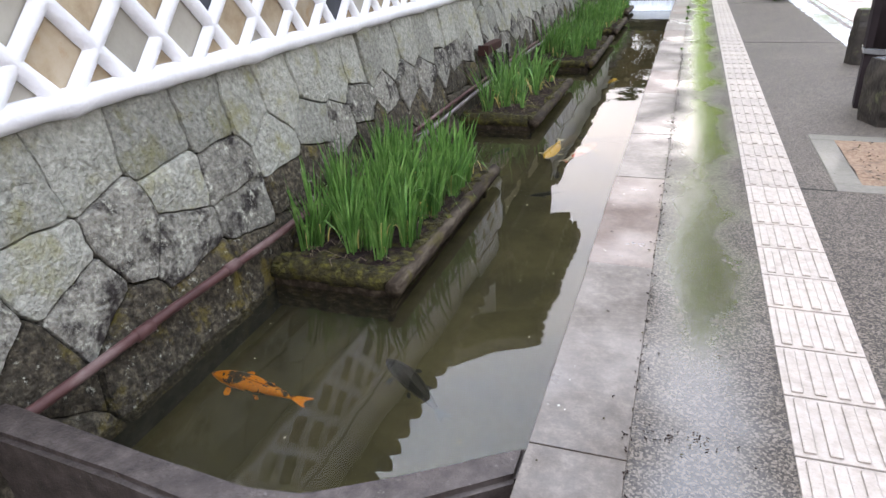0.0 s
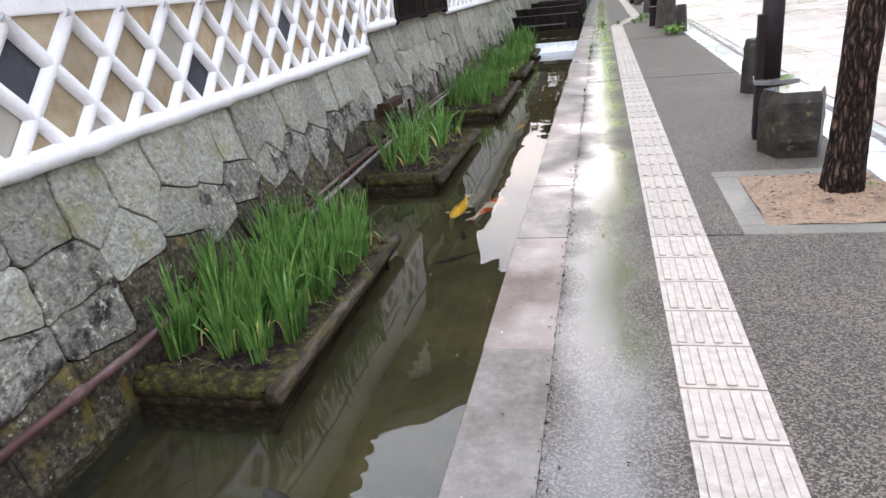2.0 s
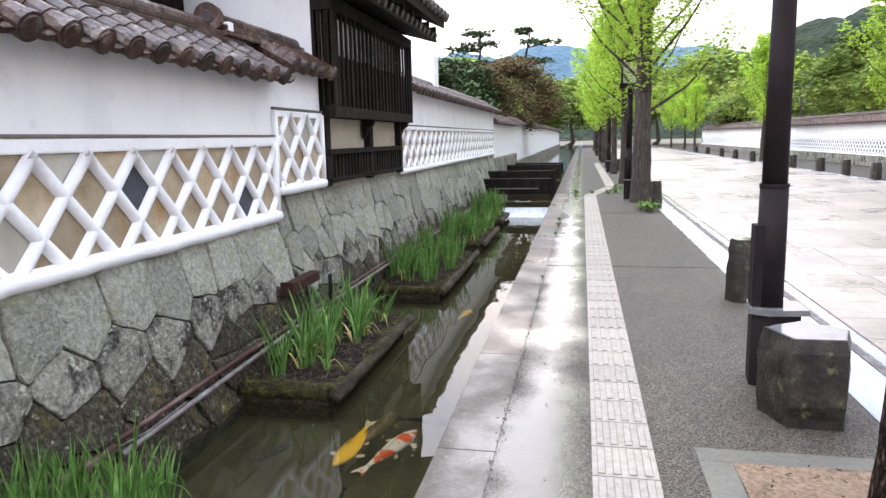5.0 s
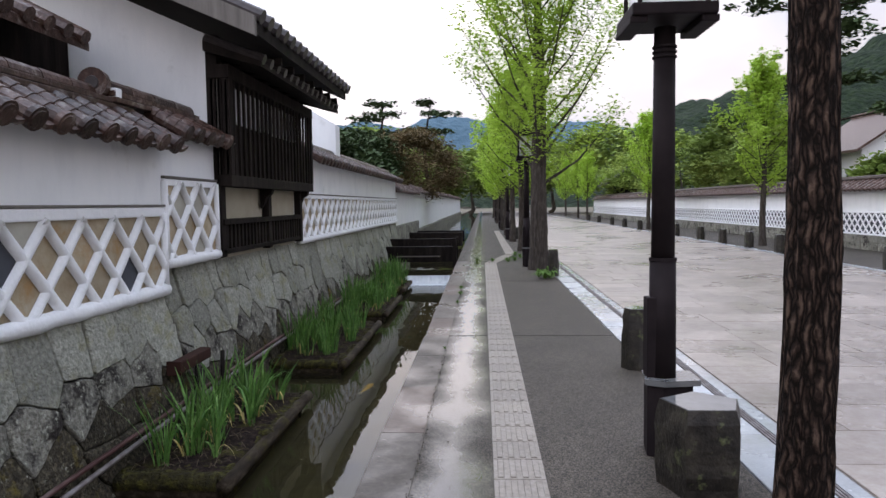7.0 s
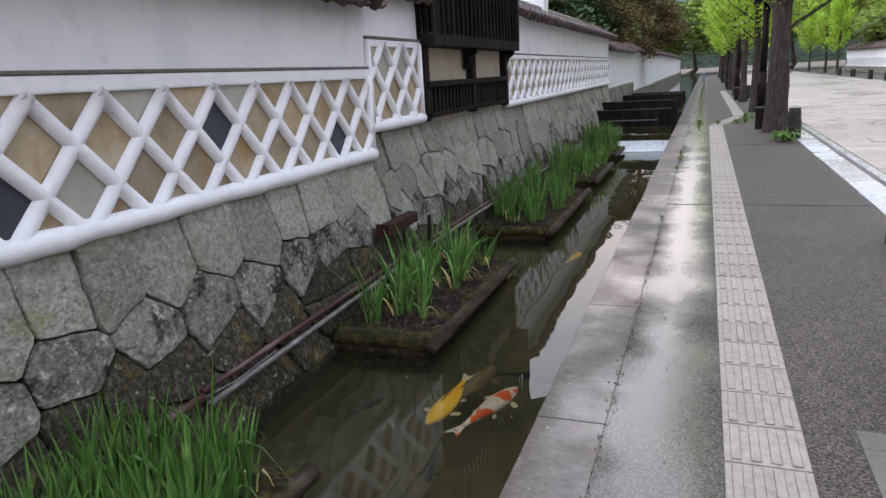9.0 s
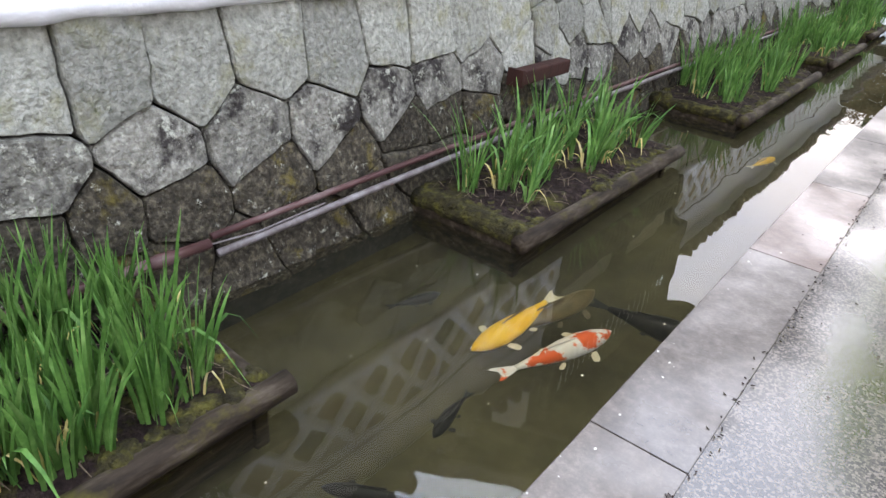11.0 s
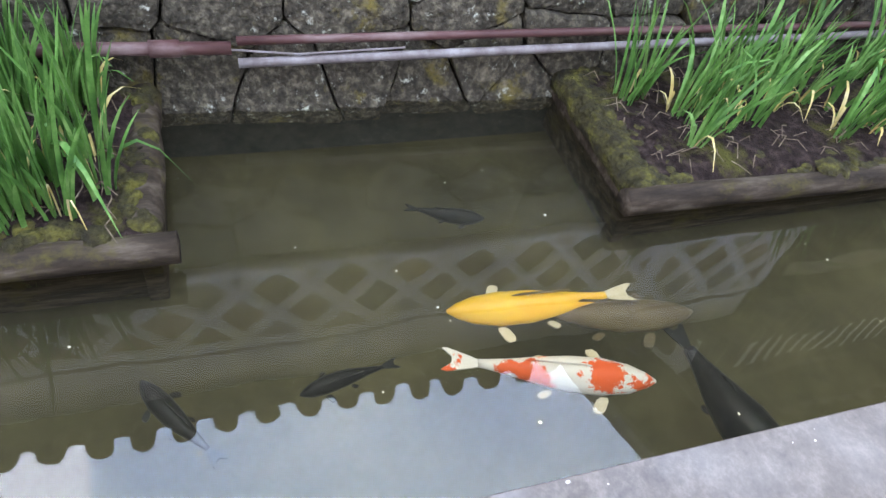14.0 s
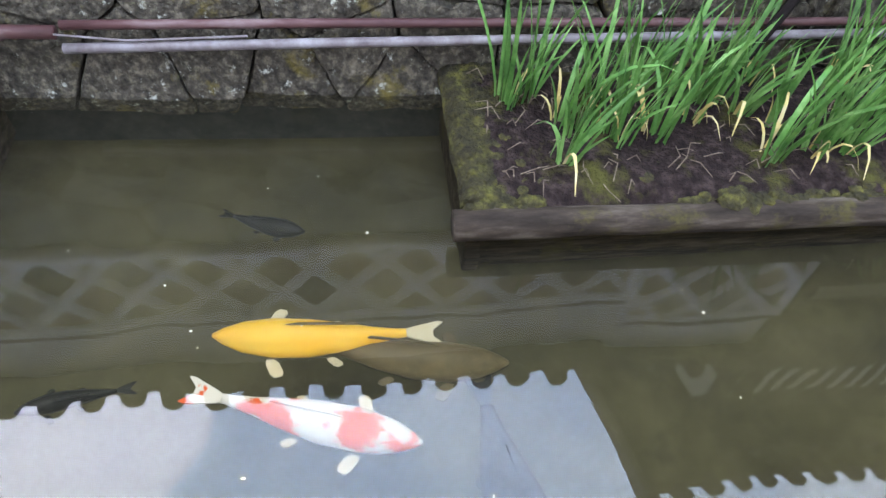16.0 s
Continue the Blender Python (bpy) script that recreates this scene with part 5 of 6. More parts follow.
# ---------------------------------------------------------------- pipes and plate along the wall
def pipes():
    c = empty("conduit")
    tagged(c, "red-brown conduit clipped along the stone wall above the water", "pipe")
    x, z = -2.52, -0.105
    pts = [(x + 0.012 * noise.noise((k * 0.7, 0, 0)), -2 + 7.12 * k / 16, z + 0.012 * noise.noise((k * 0.5, 3, 0))) for k in range(17)]
    part("tube", tube(pts, 0.024, 10), M_PIPE_RED, c, smooth=True)
    for y in (-0.5, 1.9, 2.55, 4.9):
        part("sleeve", tube([(x, y - 0.05, z), (x, y + 0.05, z)], 0.031, 10), M_PIPE_RED, c, smooth=True)
    for nm, x1, za, zb, r, m in (("red-grey thin pipe resting along the stone wall", -2.53, -0.085, -0.05, 0.017, M_PIPE_RED), ("grey thin pipe resting along the stone wall", -2.49, -0.15, -0.075, 0.018, M_PIPE_GREY)):
        t = empty("thin_pipe")
        tagged(t, nm, "pipe", "thin pipes along the wall")
        pts = []
        for k in range(31):
            y = 5.14 + 12.8 * k / 30
            u = min(1, (y - 5.14) / 3.0)
            pts.append((x1 + 0.006 * noise.noise((k * 0.5, 1, za)), y, za + (zb - za) * u + 0.006 * noise.noise((k * 0.4, 5, za))))
        part("tube", tube(pts, r, 8), m, t, smooth=True)
    w = empty("cable")
    tagged(w, "thin pale cable hanging from the conduit end", "cable")
    part("wire", tube([(-2.50, 5.10, -0.10), (-2.485, 5.35, -0.115), (-2.49, 5.75, -0.10)], 0.004, 6), M_PIPE_GREY, w)
    p = empty("rusty_plate")
    tagged(p, "dark red rusty metal box fixed to the stone wall", "metal box")
    part("body", box(-2.60, -2.50, 7.46, 8.08, 0.20, 0.295, 0.012), M_RUST, p)
    part("flange", box(-2.61, -2.49, 7.44, 7.47, 0.19, 0.305, 0.004), M_RUST, p)
    for k, y in enumerate((7.55, 8.12)):
        s = empty("stake")
        tagged(s, "slim black prop stake leaning at the wall", "stake", "stakes in the planter")
        part("rod", tube([(-2.43, y, -0.3), (-2.50, y + 0.22, 0.2)], 0.02, 8), M_TIMBER, s)


pipes()


# ---------------------------------------------------------------- koi
def koi(x, y, z, heading, length, material, label, bend=0.0, width=0.10):
    k = empty("koi_carp")
    tagged(k, label, "fish", "carp in the canal")
    k.matrix_basis = pose(x, y, z, 0, 0, heading)
    L = length
    prof = ((0.0, 0.10), (0.05, 0.42), (0.14, 0.78), (0.28, 1.0), (0.45, 0.96), (0.62, 0.70), (0.76, 0.42), (0.86, 0.26), (0.90, 0.22))
    def spine(t):
        return Vector((bend * math.sin(t * 3.0) * L, L * (0.5 - t), 0))
    bm = tube([spine(t) for t, r in prof], [r * L * width for t, r in prof], 12, True, None, 0, 0, 1.15)
    part("body", bm, material, k, smooth=True)
    def fin(name, pts, th=0.003, smooth_edge=True):
        pts = [p for a, b in zip(pts, list(pts[1:]) + [pts[0]]) for p in ((Vector(a) * 0.78 + Vector(b) * 0.22), (Vector(a) * 0.22 + Vector(b) * 0.78))]
        b = bmesh.new()
        up = [b.verts.new(Vector(p) + Vector((0, 0, th))) for p in pts]
        dn = [b.verts.new(Vector(p) - Vector((0, 0, th))) for p in pts]
        b.faces.new(up)
        b.faces.new(dn[::-1])
        for i in range(len(pts)):
            b.faces.new((up[i - 1], up[i], dn[i], dn[i - 1]))
        bmesh.ops.recalc_face_normals(b, faces=b.faces)
        part(name, b, M_KOI_FIN if (name != "tail_fin" or material == M_KOI_YELLOW) and material in (M_KOI_YELLOW, M_KOI_WHITE) else material, k)
    e = spine(0.88)
    fin("tail_fin", [e + Vector((-0.015, 0, 0)) * L, e + Vector((-0.085, -0.22, 0)) * L, e + Vector((-0.005, -0.13, 0)) * L, e + Vector((0.075, -0.22, 0)) * L, e + Vector((0.02, 0, 0)) * L])
    for s in (-1, 1):
        c = spine(0.24)
        fin("pectoral_fin", [c + Vector((s * 0.10, 0.0, -0.05)) * L, c + Vector((s * 0.19, -0.04, -0.07)) * L, c + Vector((s * 0.175, -0.10, -0.07)) * L, c + Vector((s * 0.10, -0.06, -0.05)) * L])
        c = spine(0.52)
        fin("pelvic_fin", [c + Vector((s * 0.09, 0.0, -0.06)) * L, c + Vector((s * 0.13, -0.05, -0.08)) * L, c + Vector((s * 0.11, -0.09, -0.08)) * L, c + Vector((s * 0.08, -0.04, -0.06)) * L])
    c = spine(0.35)
    b = bmesh.new()
    prism([(L * 0.16, 0.12 * L), (-L * 0.18, 0.10 * L), (-L * 0.16, 0.13 * L), (L * 0.10, 0.14 * L)], -0.002, 0.002, "x", b)
    part("dorsal_fin", b, M_KOI_BROWN if material == M_KOI_YELLOW else material, k)


koi(-2.10, 2.04, -0.46, 82, 0.52, M_KOI_ORANGE, "orange koi with black spots near the water surface", 0.02)
koi(-1.22, 5.95, -0.48, -18, 0.62, M_KOI_WHITE, "white koi with red patches swimming under the surface", 0.01)
koi(-1.48, 5.98, -0.465, 178, 0.62, M_KOI_YELLOW, "golden yellow koi just under the surface", -0.03)
koi(-1.42, 6.22, -0.50, -12, 0.62, M_KOI_BROWN, "large bronze carp in the murky water", 0.05)
koi(-1.42, 2.25, -0.47, 50, 0.50, M_KOI_DARK, "dark carp deep in the murky water", 0.03)
koi(-1.92, 5.80, -0.47, -20, 0.27, M_KOI_DARK, "small black carp in the murky water", 0.04, 0.13)
koi(-1.32, 5.32, -0.50, -170, 0.28, M_KOI_DARK, "small black carp deep in the water", 0.03)
koi(-1.30, 4.86, -0.52, 125, 0.32, M_KOI_DARK, "small black carp deep in the water", -0.03)
koi(-0.99, 6.48, -0.52, -82, 0.60, M_KOI_DARK, "black carp by the canal edge", 0.03, 0.15)
koi(-1.30, 9.2, -0.46, -10, 0.4, M_KOI_YELLOW, "pale golden koi further along the canal", 0.02)


def floating_bits():
    rng = random.Random(17)
    b = bmesh.new()
    for k in range(70):
        x, y = rng.uniform(-2.3, -0.8), rng.uniform(1.5, 9.5)
        if x < -1.58 and (2.7 < y < 5.1 or 6.2 < y < 8.8):
            continue
        r = rng.uniform(0.002, 0.006)
        bmesh.ops.create_icosphere(b, subdivisions=1, radius=r, matrix=Matrix.Translation((x, y, WATER_Z + 0.002)) @ Matrix.Diagonal((1, rng.uniform(0.5, 1.4), 0.3, 1)))
    ob = link("floating_petals", b, M_LITTER)
    tagged(ob, "pale specks and petals floating on the canal water", "petals", "", "stuff")


floating_bits()


# ---------------------------------------------------------------- street furniture
def stone_post(name, x, y, r, h, seed, sides, label, taper=0.9, turn=0.0):
    rng = random.Random(seed)
    p = empty(name)
    tagged(p, label, "bollard", "stone bollards along the kerb")
    ring = [(math.cos(turn + 6.283 * k / sides) * rng.uniform(0.88, 1.08), math.sin(turn + 6.283 * k / sides) * rng.uniform(0.88, 1.08)) for k in range(sides)]
    bm = bmesh.new()
    levels = 7
    rows = []
    for i in range(levels + 1):
        t = i / levels
        s = r * (1 + (taper - 1) * t + 0.05 * math.sin(t * 3.1)) * (0.94 if i == levels else 1)
        rows.append([bm.verts.new((x + a * s + 0.012 * noise.noise((a * 3, t * 5, seed)), y + b * s + 0.012 * noise.noise((b * 3, t * 5, seed + 2)), -0.02 + (h + 0.02) * t)) for a, b in ring])
    for a, b in zip(rows, rows[1:]):
        for k in range(sides):
            bm.faces.new((a[k], a[(k + 1) % sides], b[(k + 1) % sides], b[k]))
    bm.faces.new(rows[-1])
    body = part("shaft", bm, M_BOLLARD, p)
    top = prism([(x + a * r * taper * 0.90, y + b * r * taper * 0.90) for a, b in ring], h - 0.01, h + 0.003, "z")
    part("top_face", top, M_WETTOP, p, "rain-wet flat top")
    return p


stone_post("bollard", 1.13, 5.83, 0.225, 0.47, 4, 5, "short wide five-sided stone bollard, wet on top", 1.02, -0.95)
stone_post("bollard", 1.37, 8.52, 0.145, 0.56, 6, 8, "dark tapering stone bollard beside the kerb", 0.82)
stone_post("bollard", 1.44, 16.6, 0.13, 0.55, 7, 8, "dark tapering stone bollard beside a street tree", 0.85)
for k, y in enumerate((11.6, 14.7, 17.0, 22.4, 24.7, 27.1, 29.6, 33.0, 36.5, 40.0, 44.0, 48.0, 53.0, 58.0)):
    stone_post("bollard", 8.60, y, 0.16, 0.52, 20 + k, 7, "dark stone bollard across the street", 0.9)
for k, y in enumerate((21.5, 26.5, 31.5, 37.0, 43.0, 50.0)):
    stone_post("bollard", 1.40, y, 0.13, 0.5, 50 + k, 8, "dark stone bollard further along the kerb", 0.88)


def street_lamp(x, y):
    p = empty("street_lamp")
    tagged(p, "tall dark brown metal lamp post with a lantern head", "street lamp", "street lamps")
    p.matrix_basis = pose(x, y, 0)
    part("base", prism([(-0.11, -0.09), (-0.02, -0.14), (0.16, -0.10), (0.17, 0.10), (-0.08, 0.12)], -0.02, 0.44, "z"), M_LAMP, p)
    part("base_plate", prism([(-0.125, -0.10), (-0.02, -0.155), (0.20, -0.12), (0.20, 0.12), (-0.09, 0.135)], 0.44, 0.475, "z"), M_WETTOP, p, "wet metal cover plate")
    part("switch_box", box(-0.105, 0.0, -0.06, 0.05, 0.475, 0.965, 0.008), M_LAMP, p)
    part("lower_shaft", tube([(0, 0, 0.475), (0, 0, 1.19)], [0.083, 0.078], 14), M_LAMP, p, smooth=True)
    part("collar", tube([(0, 0, 1.185), (0, 0, 1.205)], 0.082, 14), M_LAMP, p)
    part("upper_shaft", tube([(0, 0, 1.2), (0, 0, 2.58)], [0.07, 0.062], 14), M_LAMP, p, smooth=True)
    for z in (2.40, 2.43, 2.46):
        part("ring", tube([(0, 0, z), (0, 0, z + 0.012)], 0.072, 14), M_LAMP, p)
    part("tray", box(-0.24, 0.24, -0.24, 0.24, 2.60, 2.67, 0.012), M_LAMP, p)
    for sx in (-1, 1):
        part("tray_foot", box(sx * 0.2 - 0.05, sx * 0.2 + 0.05, -0.22, 0.22, 2.56, 2.60, 0.008), M_LAMP, p)
        for sy in (-1, 1):
            part("frame_bar", box(sx * 0.19 - 0.012, sx * 0.19 + 0.012, sy * 0.19 - 0.012, sy * 0.19 + 0.012, 2.67, 3.15, 0.003), M_LAMP, p)
    part("pane", prism([(-0.175, -0.175), (0.175, -0.175), (0.175, 0.175), (-0.175, 0.175)], 2.68, 3.14, "z"), M_LAMPGLASS, p, "milky glass lantern")
    b = bmesh.new()
    bmesh.ops.create_cone(b, cap_ends=True, segments=4, radius1=0.40, radius2=0.06, depth=0.22, matrix=Matrix.Translation((0, 0, 3.26)) @ Matrix.Rotation(radians(45), 4, "Z"))
    part("roof", b, M_LAMP, p)
    return p


lamp = street_lamp(1.05, 6.38)
for y in (18.7, 31.0, 43.0, 55.0):
    copy_thing(lamp, pose(1.02, y, 0))


# ---------------------------------------------------------------- trees
def leaf_cloud(points, size, seed, per, spread, flat=1.0):
    rng = np.random.default_rng(seed)
    pts = np.repeat(np.array(points, float), per, axis=0)
    n = len(pts)
    pts = pts + rng.normal(0, spread, (n, 3)) * (1, 1, flat)
    a = rng.uniform(0, 2 * np.pi, n)
    tilt = rng.uniform(-1.0, 1.0, n)
    s = size * rng.uniform(0.6, 1.3, n)
    u = np.stack([np.cos(a), np.sin(a), np.zeros(n)], 1)
    v = np.stack([-np.sin(a) * np.cos(tilt), np.cos(a) * np.cos(tilt), np.sin(tilt)], 1)
    s = s[:, None]
    quad = np.stack([pts - u * s * 0.25, pts + v * s * 0.6 - u * s * 0.6, pts + v * s * 0.85, pts + v * s * 0.6 + u * s * 0.6], 1).reshape(-1, 3)
    return quad.tolist(), [(4 * k, 4 * k + 1, 4 * k + 2, 4 * k + 3) for k in range(n)]


def ginkgo(x, y, height, trunk_r, first_limb, seed, limbs, reach, leaves, label, size=0.06, lean=(0, 0), group="ginkgo street trees", name="ginkgo_tree", bark=None):
    rng = random.Random(seed)
    t = empty(name)
    tagged(t, label, "tree", group)
    t.matrix_basis = pose(x, y, 0)
    n = 16
    pts, rad = [], []
    for k in range(n + 1):
        u = k / n
        pts.append((lean[0] * u * height + 0.05 * noise.noise((u * 3, seed, 0)), lean[1] * u * height + 0.05 * noise.noise((u * 3, seed, 5)), -0.05 + (height + 0.05) * u))
        rad.append(trunk_r * ((1 - u) ** 0.75) + 0.012 + trunk_r * 0.25 * math.exp(-u * height / 0.12))
    rings, sides = (70, 72) if trunk_r < 0.12 or trunk_r > 0.18 else (24, 16)
    vs, fs = [], []
    for i in range(rings + 1):
        u = i / rings
        f = u * n
        k0 = min(n - 1, int(f))
        c = Vector(pts[k0]).lerp(Vector(pts[k0 + 1]), f - k0)
        rr = rad[k0] + (rad[k0 + 1] - rad[k0]) * (f - k0)
        for k in range(sides):
            a = 6.28318 * k / sides
            g = noise.noise((math.cos(a) * 5.5, math.sin(a) * 5.5, c.z * 2.6 + seed)) + 0.6 * noise.noise((math.cos(a) * 12, math.sin(a) * 12, c.z * 6.0 + seed))
            q = rr * (1 + 0.13 * g)
            vs.append((c.x + q * math.cos(a), c.y + q * math.sin(a), c.z))
    for i in range(rings):
        for k in range(sides):
            j = (k + 1) % sides
            fs.append((i * sides + k, i * sides + j, (i + 1) * sides + j, (i + 1) * sides + k))
    from_data("trunk", vs, fs, bark or M_BARK, t, smooth=True)["label"] = "ridged brown bark"
    tips = []
    bm = bmesh.new()
    for k in range(limbs):
        u = first_limb / height + (1 - first_limb / height) * (k / limbs) ** 0.9
        base = Vector(pts[min(n, int(u * n))])
        base.z = height * u
        a = k * 2.399 + rng.uniform(-0.4, 0.4)
        l = reach * (1 - 0.72 * (u - first_limb / height) / (1 - first_limb / height + 1e-6)) * rng.uniform(0.75, 1.15) * min(1.0, 0.55 + 2.4 * k / limbs)
        d = Vector((math.cos(a), math.sin(a), rng.uniform(0.6, 1.0) + 0.8 * (k / limbs))).normalized()
        mid = base + d * l * 0.5
        end = base + d * l + Vector((0, 0, 0.18 * l))
        r0 = trunk_r * 0.22 * (1 - u) + 0.010
        tube([base, mid, end], [r0, r0 * 0.6, 0.004], 6, True, bm)
        for j in range(1, 9):
            f = j / 8
            tips.append(base + (end - base) * f)
            for s in range(2):
                if f > 0.2:
                    side = d.cross(Vector((0, 0, 1))).normalized() * rng.uniform(-0.34, 0.34) * l * (1.1 - f)
                    tw = base + (end - base) * f + side + Vector((0, 0, rng.uniform(0.0, 0.22) * l))
                    tube([base + (end - base) * f, tw], [0.007, 0.002], 4, False, bm)
                    tips += [tw, (base + (end - base) * f + tw) / 2]
    part("branchwork", bm, bark or M_BARK, t)
    per = max(1, int(leaves / len(tips)))
    vs, fs = leaf_cloud([tuple(p) for p in tips], size, seed, per, 0.04 * reach / 1.4 + 0.03)
    from_data("crown", vs, fs, M_GINKGO, t)["label"] = "fresh yellow-green fan-shaped leaves"
    return t


ginkgo(1.15, 4.77, 7.5, 0.09, 3.5, 1, 26, 1.9, 14000, "street tree with dark ridged bark in a soil pit", 0.07)
tree_b = ginkgo(1.25, 17.9, 8.2, 0.20, 1.9, 2, 44, 3.9, 34000, "ginkgo tree with fresh yellow-green leaves beside the pavement", 0.075, bark=M_BARK_GINKGO)
tree_c = ginkgo(1.2, 24.0, 5.8, 0.10, 1.7, 3, 28, 2.3, 11000, "young ginkgo tree with pale green leaves in the row", 0.10, bark=M_BARK_GINKGO)
for k, (x, y, s) in enumerate(((1.15, 29.5, 1.05), (1.1, 35, 0.95), (1.1, 41, 1.1), (1.1, 47, 1.0), (1.1, 54, 1.05), (1.1, 62, 1.1), (1.1, 72, 1.15), (9.4, 25.6, 0.98), (9.2, 40.5, 1.0), (9.4, 64.0, 0.95), (9.4, 80.0, 1.0), (9.4, 70.0, 1.0))):
    c = copy_thing(tree_c, pose(x, y, 0, 0, 0, 57 * k))
    c.scale = (s,) * 3


def round_tree(x, y, z, r, h, seed, material, n, size, label, flat=0.5, name="garden_tree", trunk=True):
    rng = random.Random(seed)
    t = empty(name)
    tagged(t, label, "tree", "garden trees behind the walls")
    t.matrix_basis = pose(x, y, 0)
    part("trunk", tube([(0, 0, -0.1), (0.1 * r, 0, z * 0.6), (0, 0.05 * r, z + h * 0.5)], [0.06 * r + 0.05, 0.05 * r + 0.03, 0.03], 8), M_BARK_SMOOTH, t)
    pts = []
    for k in range(80):
        a, b = rng.uniform(0, 6.283), rng.uniform(-0.5, 1.0)
        q = (1 - b * b) ** 0.5 * rng.uniform(0.72, 1.05)
        pts.append((r * q * math.cos(a), r * q * math.sin(a), z + h * 0.5 + h * 0.5 * b * rng.uniform(0.85, 1.1)))
    vs, fs = leaf_cloud(pts, size, seed, n // 80, r * 0.16, flat)
    from_data("crown", vs, fs, material, t)
    return t


def pine(x, y, height, seed, pads, label, spread=2.0, low=0.45):
    rng = random.Random(seed)
    t = empty("pine_tree")
    tagged(t, label, "tree", "pines above the gardens")
    t.matrix_basis = pose(x, y, 0)
    pts = [(0.35 * math.sin(u * 5 + seed), 0.2 * math.cos(u * 4 + seed), height * u) for u in [k / 8 for k in range(9)]]
    bm = tube(pts, [0.22 * (1 - 0.8 * k / 8) for k in range(9)], 8)
    cl = []
    for k in range(pads):
        u = low + (1 - low) * k / max(1, pads - 1)
        base = Vector(pts[min(8, int(u * 8))])
        a = rng.uniform(0, 6.283)
        l = spread * (1.15 - 0.75 * u) * rng.uniform(0.5, 1.1) * (0.25 if k == pads - 1 else 1)
        c = base + Vector((math.cos(a) * l, math.sin(a) * l, 0.15 * l))
        tube([base, c], [0.06, 0.02], 5, False, bm)
        for j in range(24):
            cl.append((c.x + rng.gauss(0, 0.32 * spread * 0.5), c.y + rng.gauss(0, 0.32 * spread * 0.5), c.z + rng.gauss(0.05, 0.06)))
    part("trunk", bm, M_BARK, t)
    vs, fs = leaf_cloud(cl, 0.2, seed, 16, 0.14, 0.35)
    from_data("crown", vs, fs, M_PINE, t)
    return t


pine(-6.5, 44, 7.6, 3, 7, "tall flat-topped pine above the garden wall", 3.2, 0.72)
pine(-3.9, 52, 8.9, 8, 9, "tall flat-topped pine above the garden wall", 3.0, 0.66)
round_tree(-3.9, 38, 1.0, 2.3, 4.3, 5, M_BROWNLEAF, 30000, 0.10, "broad bronze-green garden tree overhanging the wall")
round_tree(-6.6, 36, 1.6, 2.1, 3.6, 6, M_PINE, 20000, 0.12, "dark green garden tree behind the wall")
round_tree(-7.0, 33, 1.4, 2.2, 3.0, 9, M_PINE, 10000, 0.22, "clipped dark pine behind the wall")
pine(13.8, 32.0, 12.5, 12, 17, "tall layered garden pine across the street", 3.6, 0.4)
pine(21.2, 37.0, 6.0, 15, 11, "clipped cloud-shaped pine by the white house", 1.2, 0.3)
for k, (x, y, z, r, h, m) in enumerate(((14.4, 37, 1.6, 2.0, 3.6, M_GREENLEAF), (16.4, 43, 1.4, 2.2, 4.0, M_GREENLEAF), (14.5, 42, 1.6, 2.4, 4.6, M_GREENLEAF), (18, 47, 1.6, 3.0, 5.6, M_GREENLEAF), (14.2, 52, 1.6, 2.6, 4.6, M_GREENLEAF), (20, 30, 1.0, 2.0, 4.0, M_PINE), (15.3, 28.5, 1.0, 1.4, 2.0, M_GREENLEAF), (14.2, 24, 1.0, 1.1, 1.6, M_GREENLEAF), (30, 36, 2, 3.0, 5.5, M_PINE), (14, 66, 1.2, 2.8, 4.5, M_GREENLEAF))):
    round_tree(x, y, z, r, h, 40 + k, m, 9000, 0.20, "green garden tree rising over the street wall")


# ---------------------------------------------------------------- buildings across the street
def white_house():
    h = empty("white_house")
    tagged(h, "white plastered storehouse with a tiled gable roof behind the wall", "house")
    x0, x1, y0, y1 = 23.0, 30.0, 45.0, 52.0
    part("wall", prism([(x0, -0.9), (x1, -0.9), (x1, 4.6), ((x0 + x1) / 2, 6.9), (x0, 4.6)], y0, y1, "y"), M_PLASTER, h)
    for s, (a, b) in enumerate((((x0 - 0.6, 4.35), ((x0 + x1) / 2, 7.1)), ((x1 + 0.6, 4.35), ((x0 + x1) / 2, 7.1)))):
        part("roof", prism([a, b, (b[0], b[1] + 0.16), (a[0], a[1] + 0.16)], y0 - 0.6, y1 + 0.6, "y"), M_KAWARA, h)
    part("ridge_tile", box((x0 + x1) / 2 - 0.2, (x0 + x1) / 2 + 0.2, y0 - 0.7, y1 + 0.7, 7.15, 7.45, 0.05), M_KAWARA, h)
    w = part("window", box(24.6, 25.5, y0 - 0.05, y0 + 0.05, 2.6, 3.6), M_TILE_GREY, h)
    part("window_frame", box(24.5, 25.6, y0 - 0.09, y0 - 0.04, 3.6, 3.72, 0.01), M_TIMBER, w)
    part("crest", tube([((x0 + x1) / 2, y0 - 0.04, 5.7), ((x0 + x1) / 2, y0 + 0.02, 5.7)], 0.3, 12), M_TILE_GREY, h, "round dark crest")


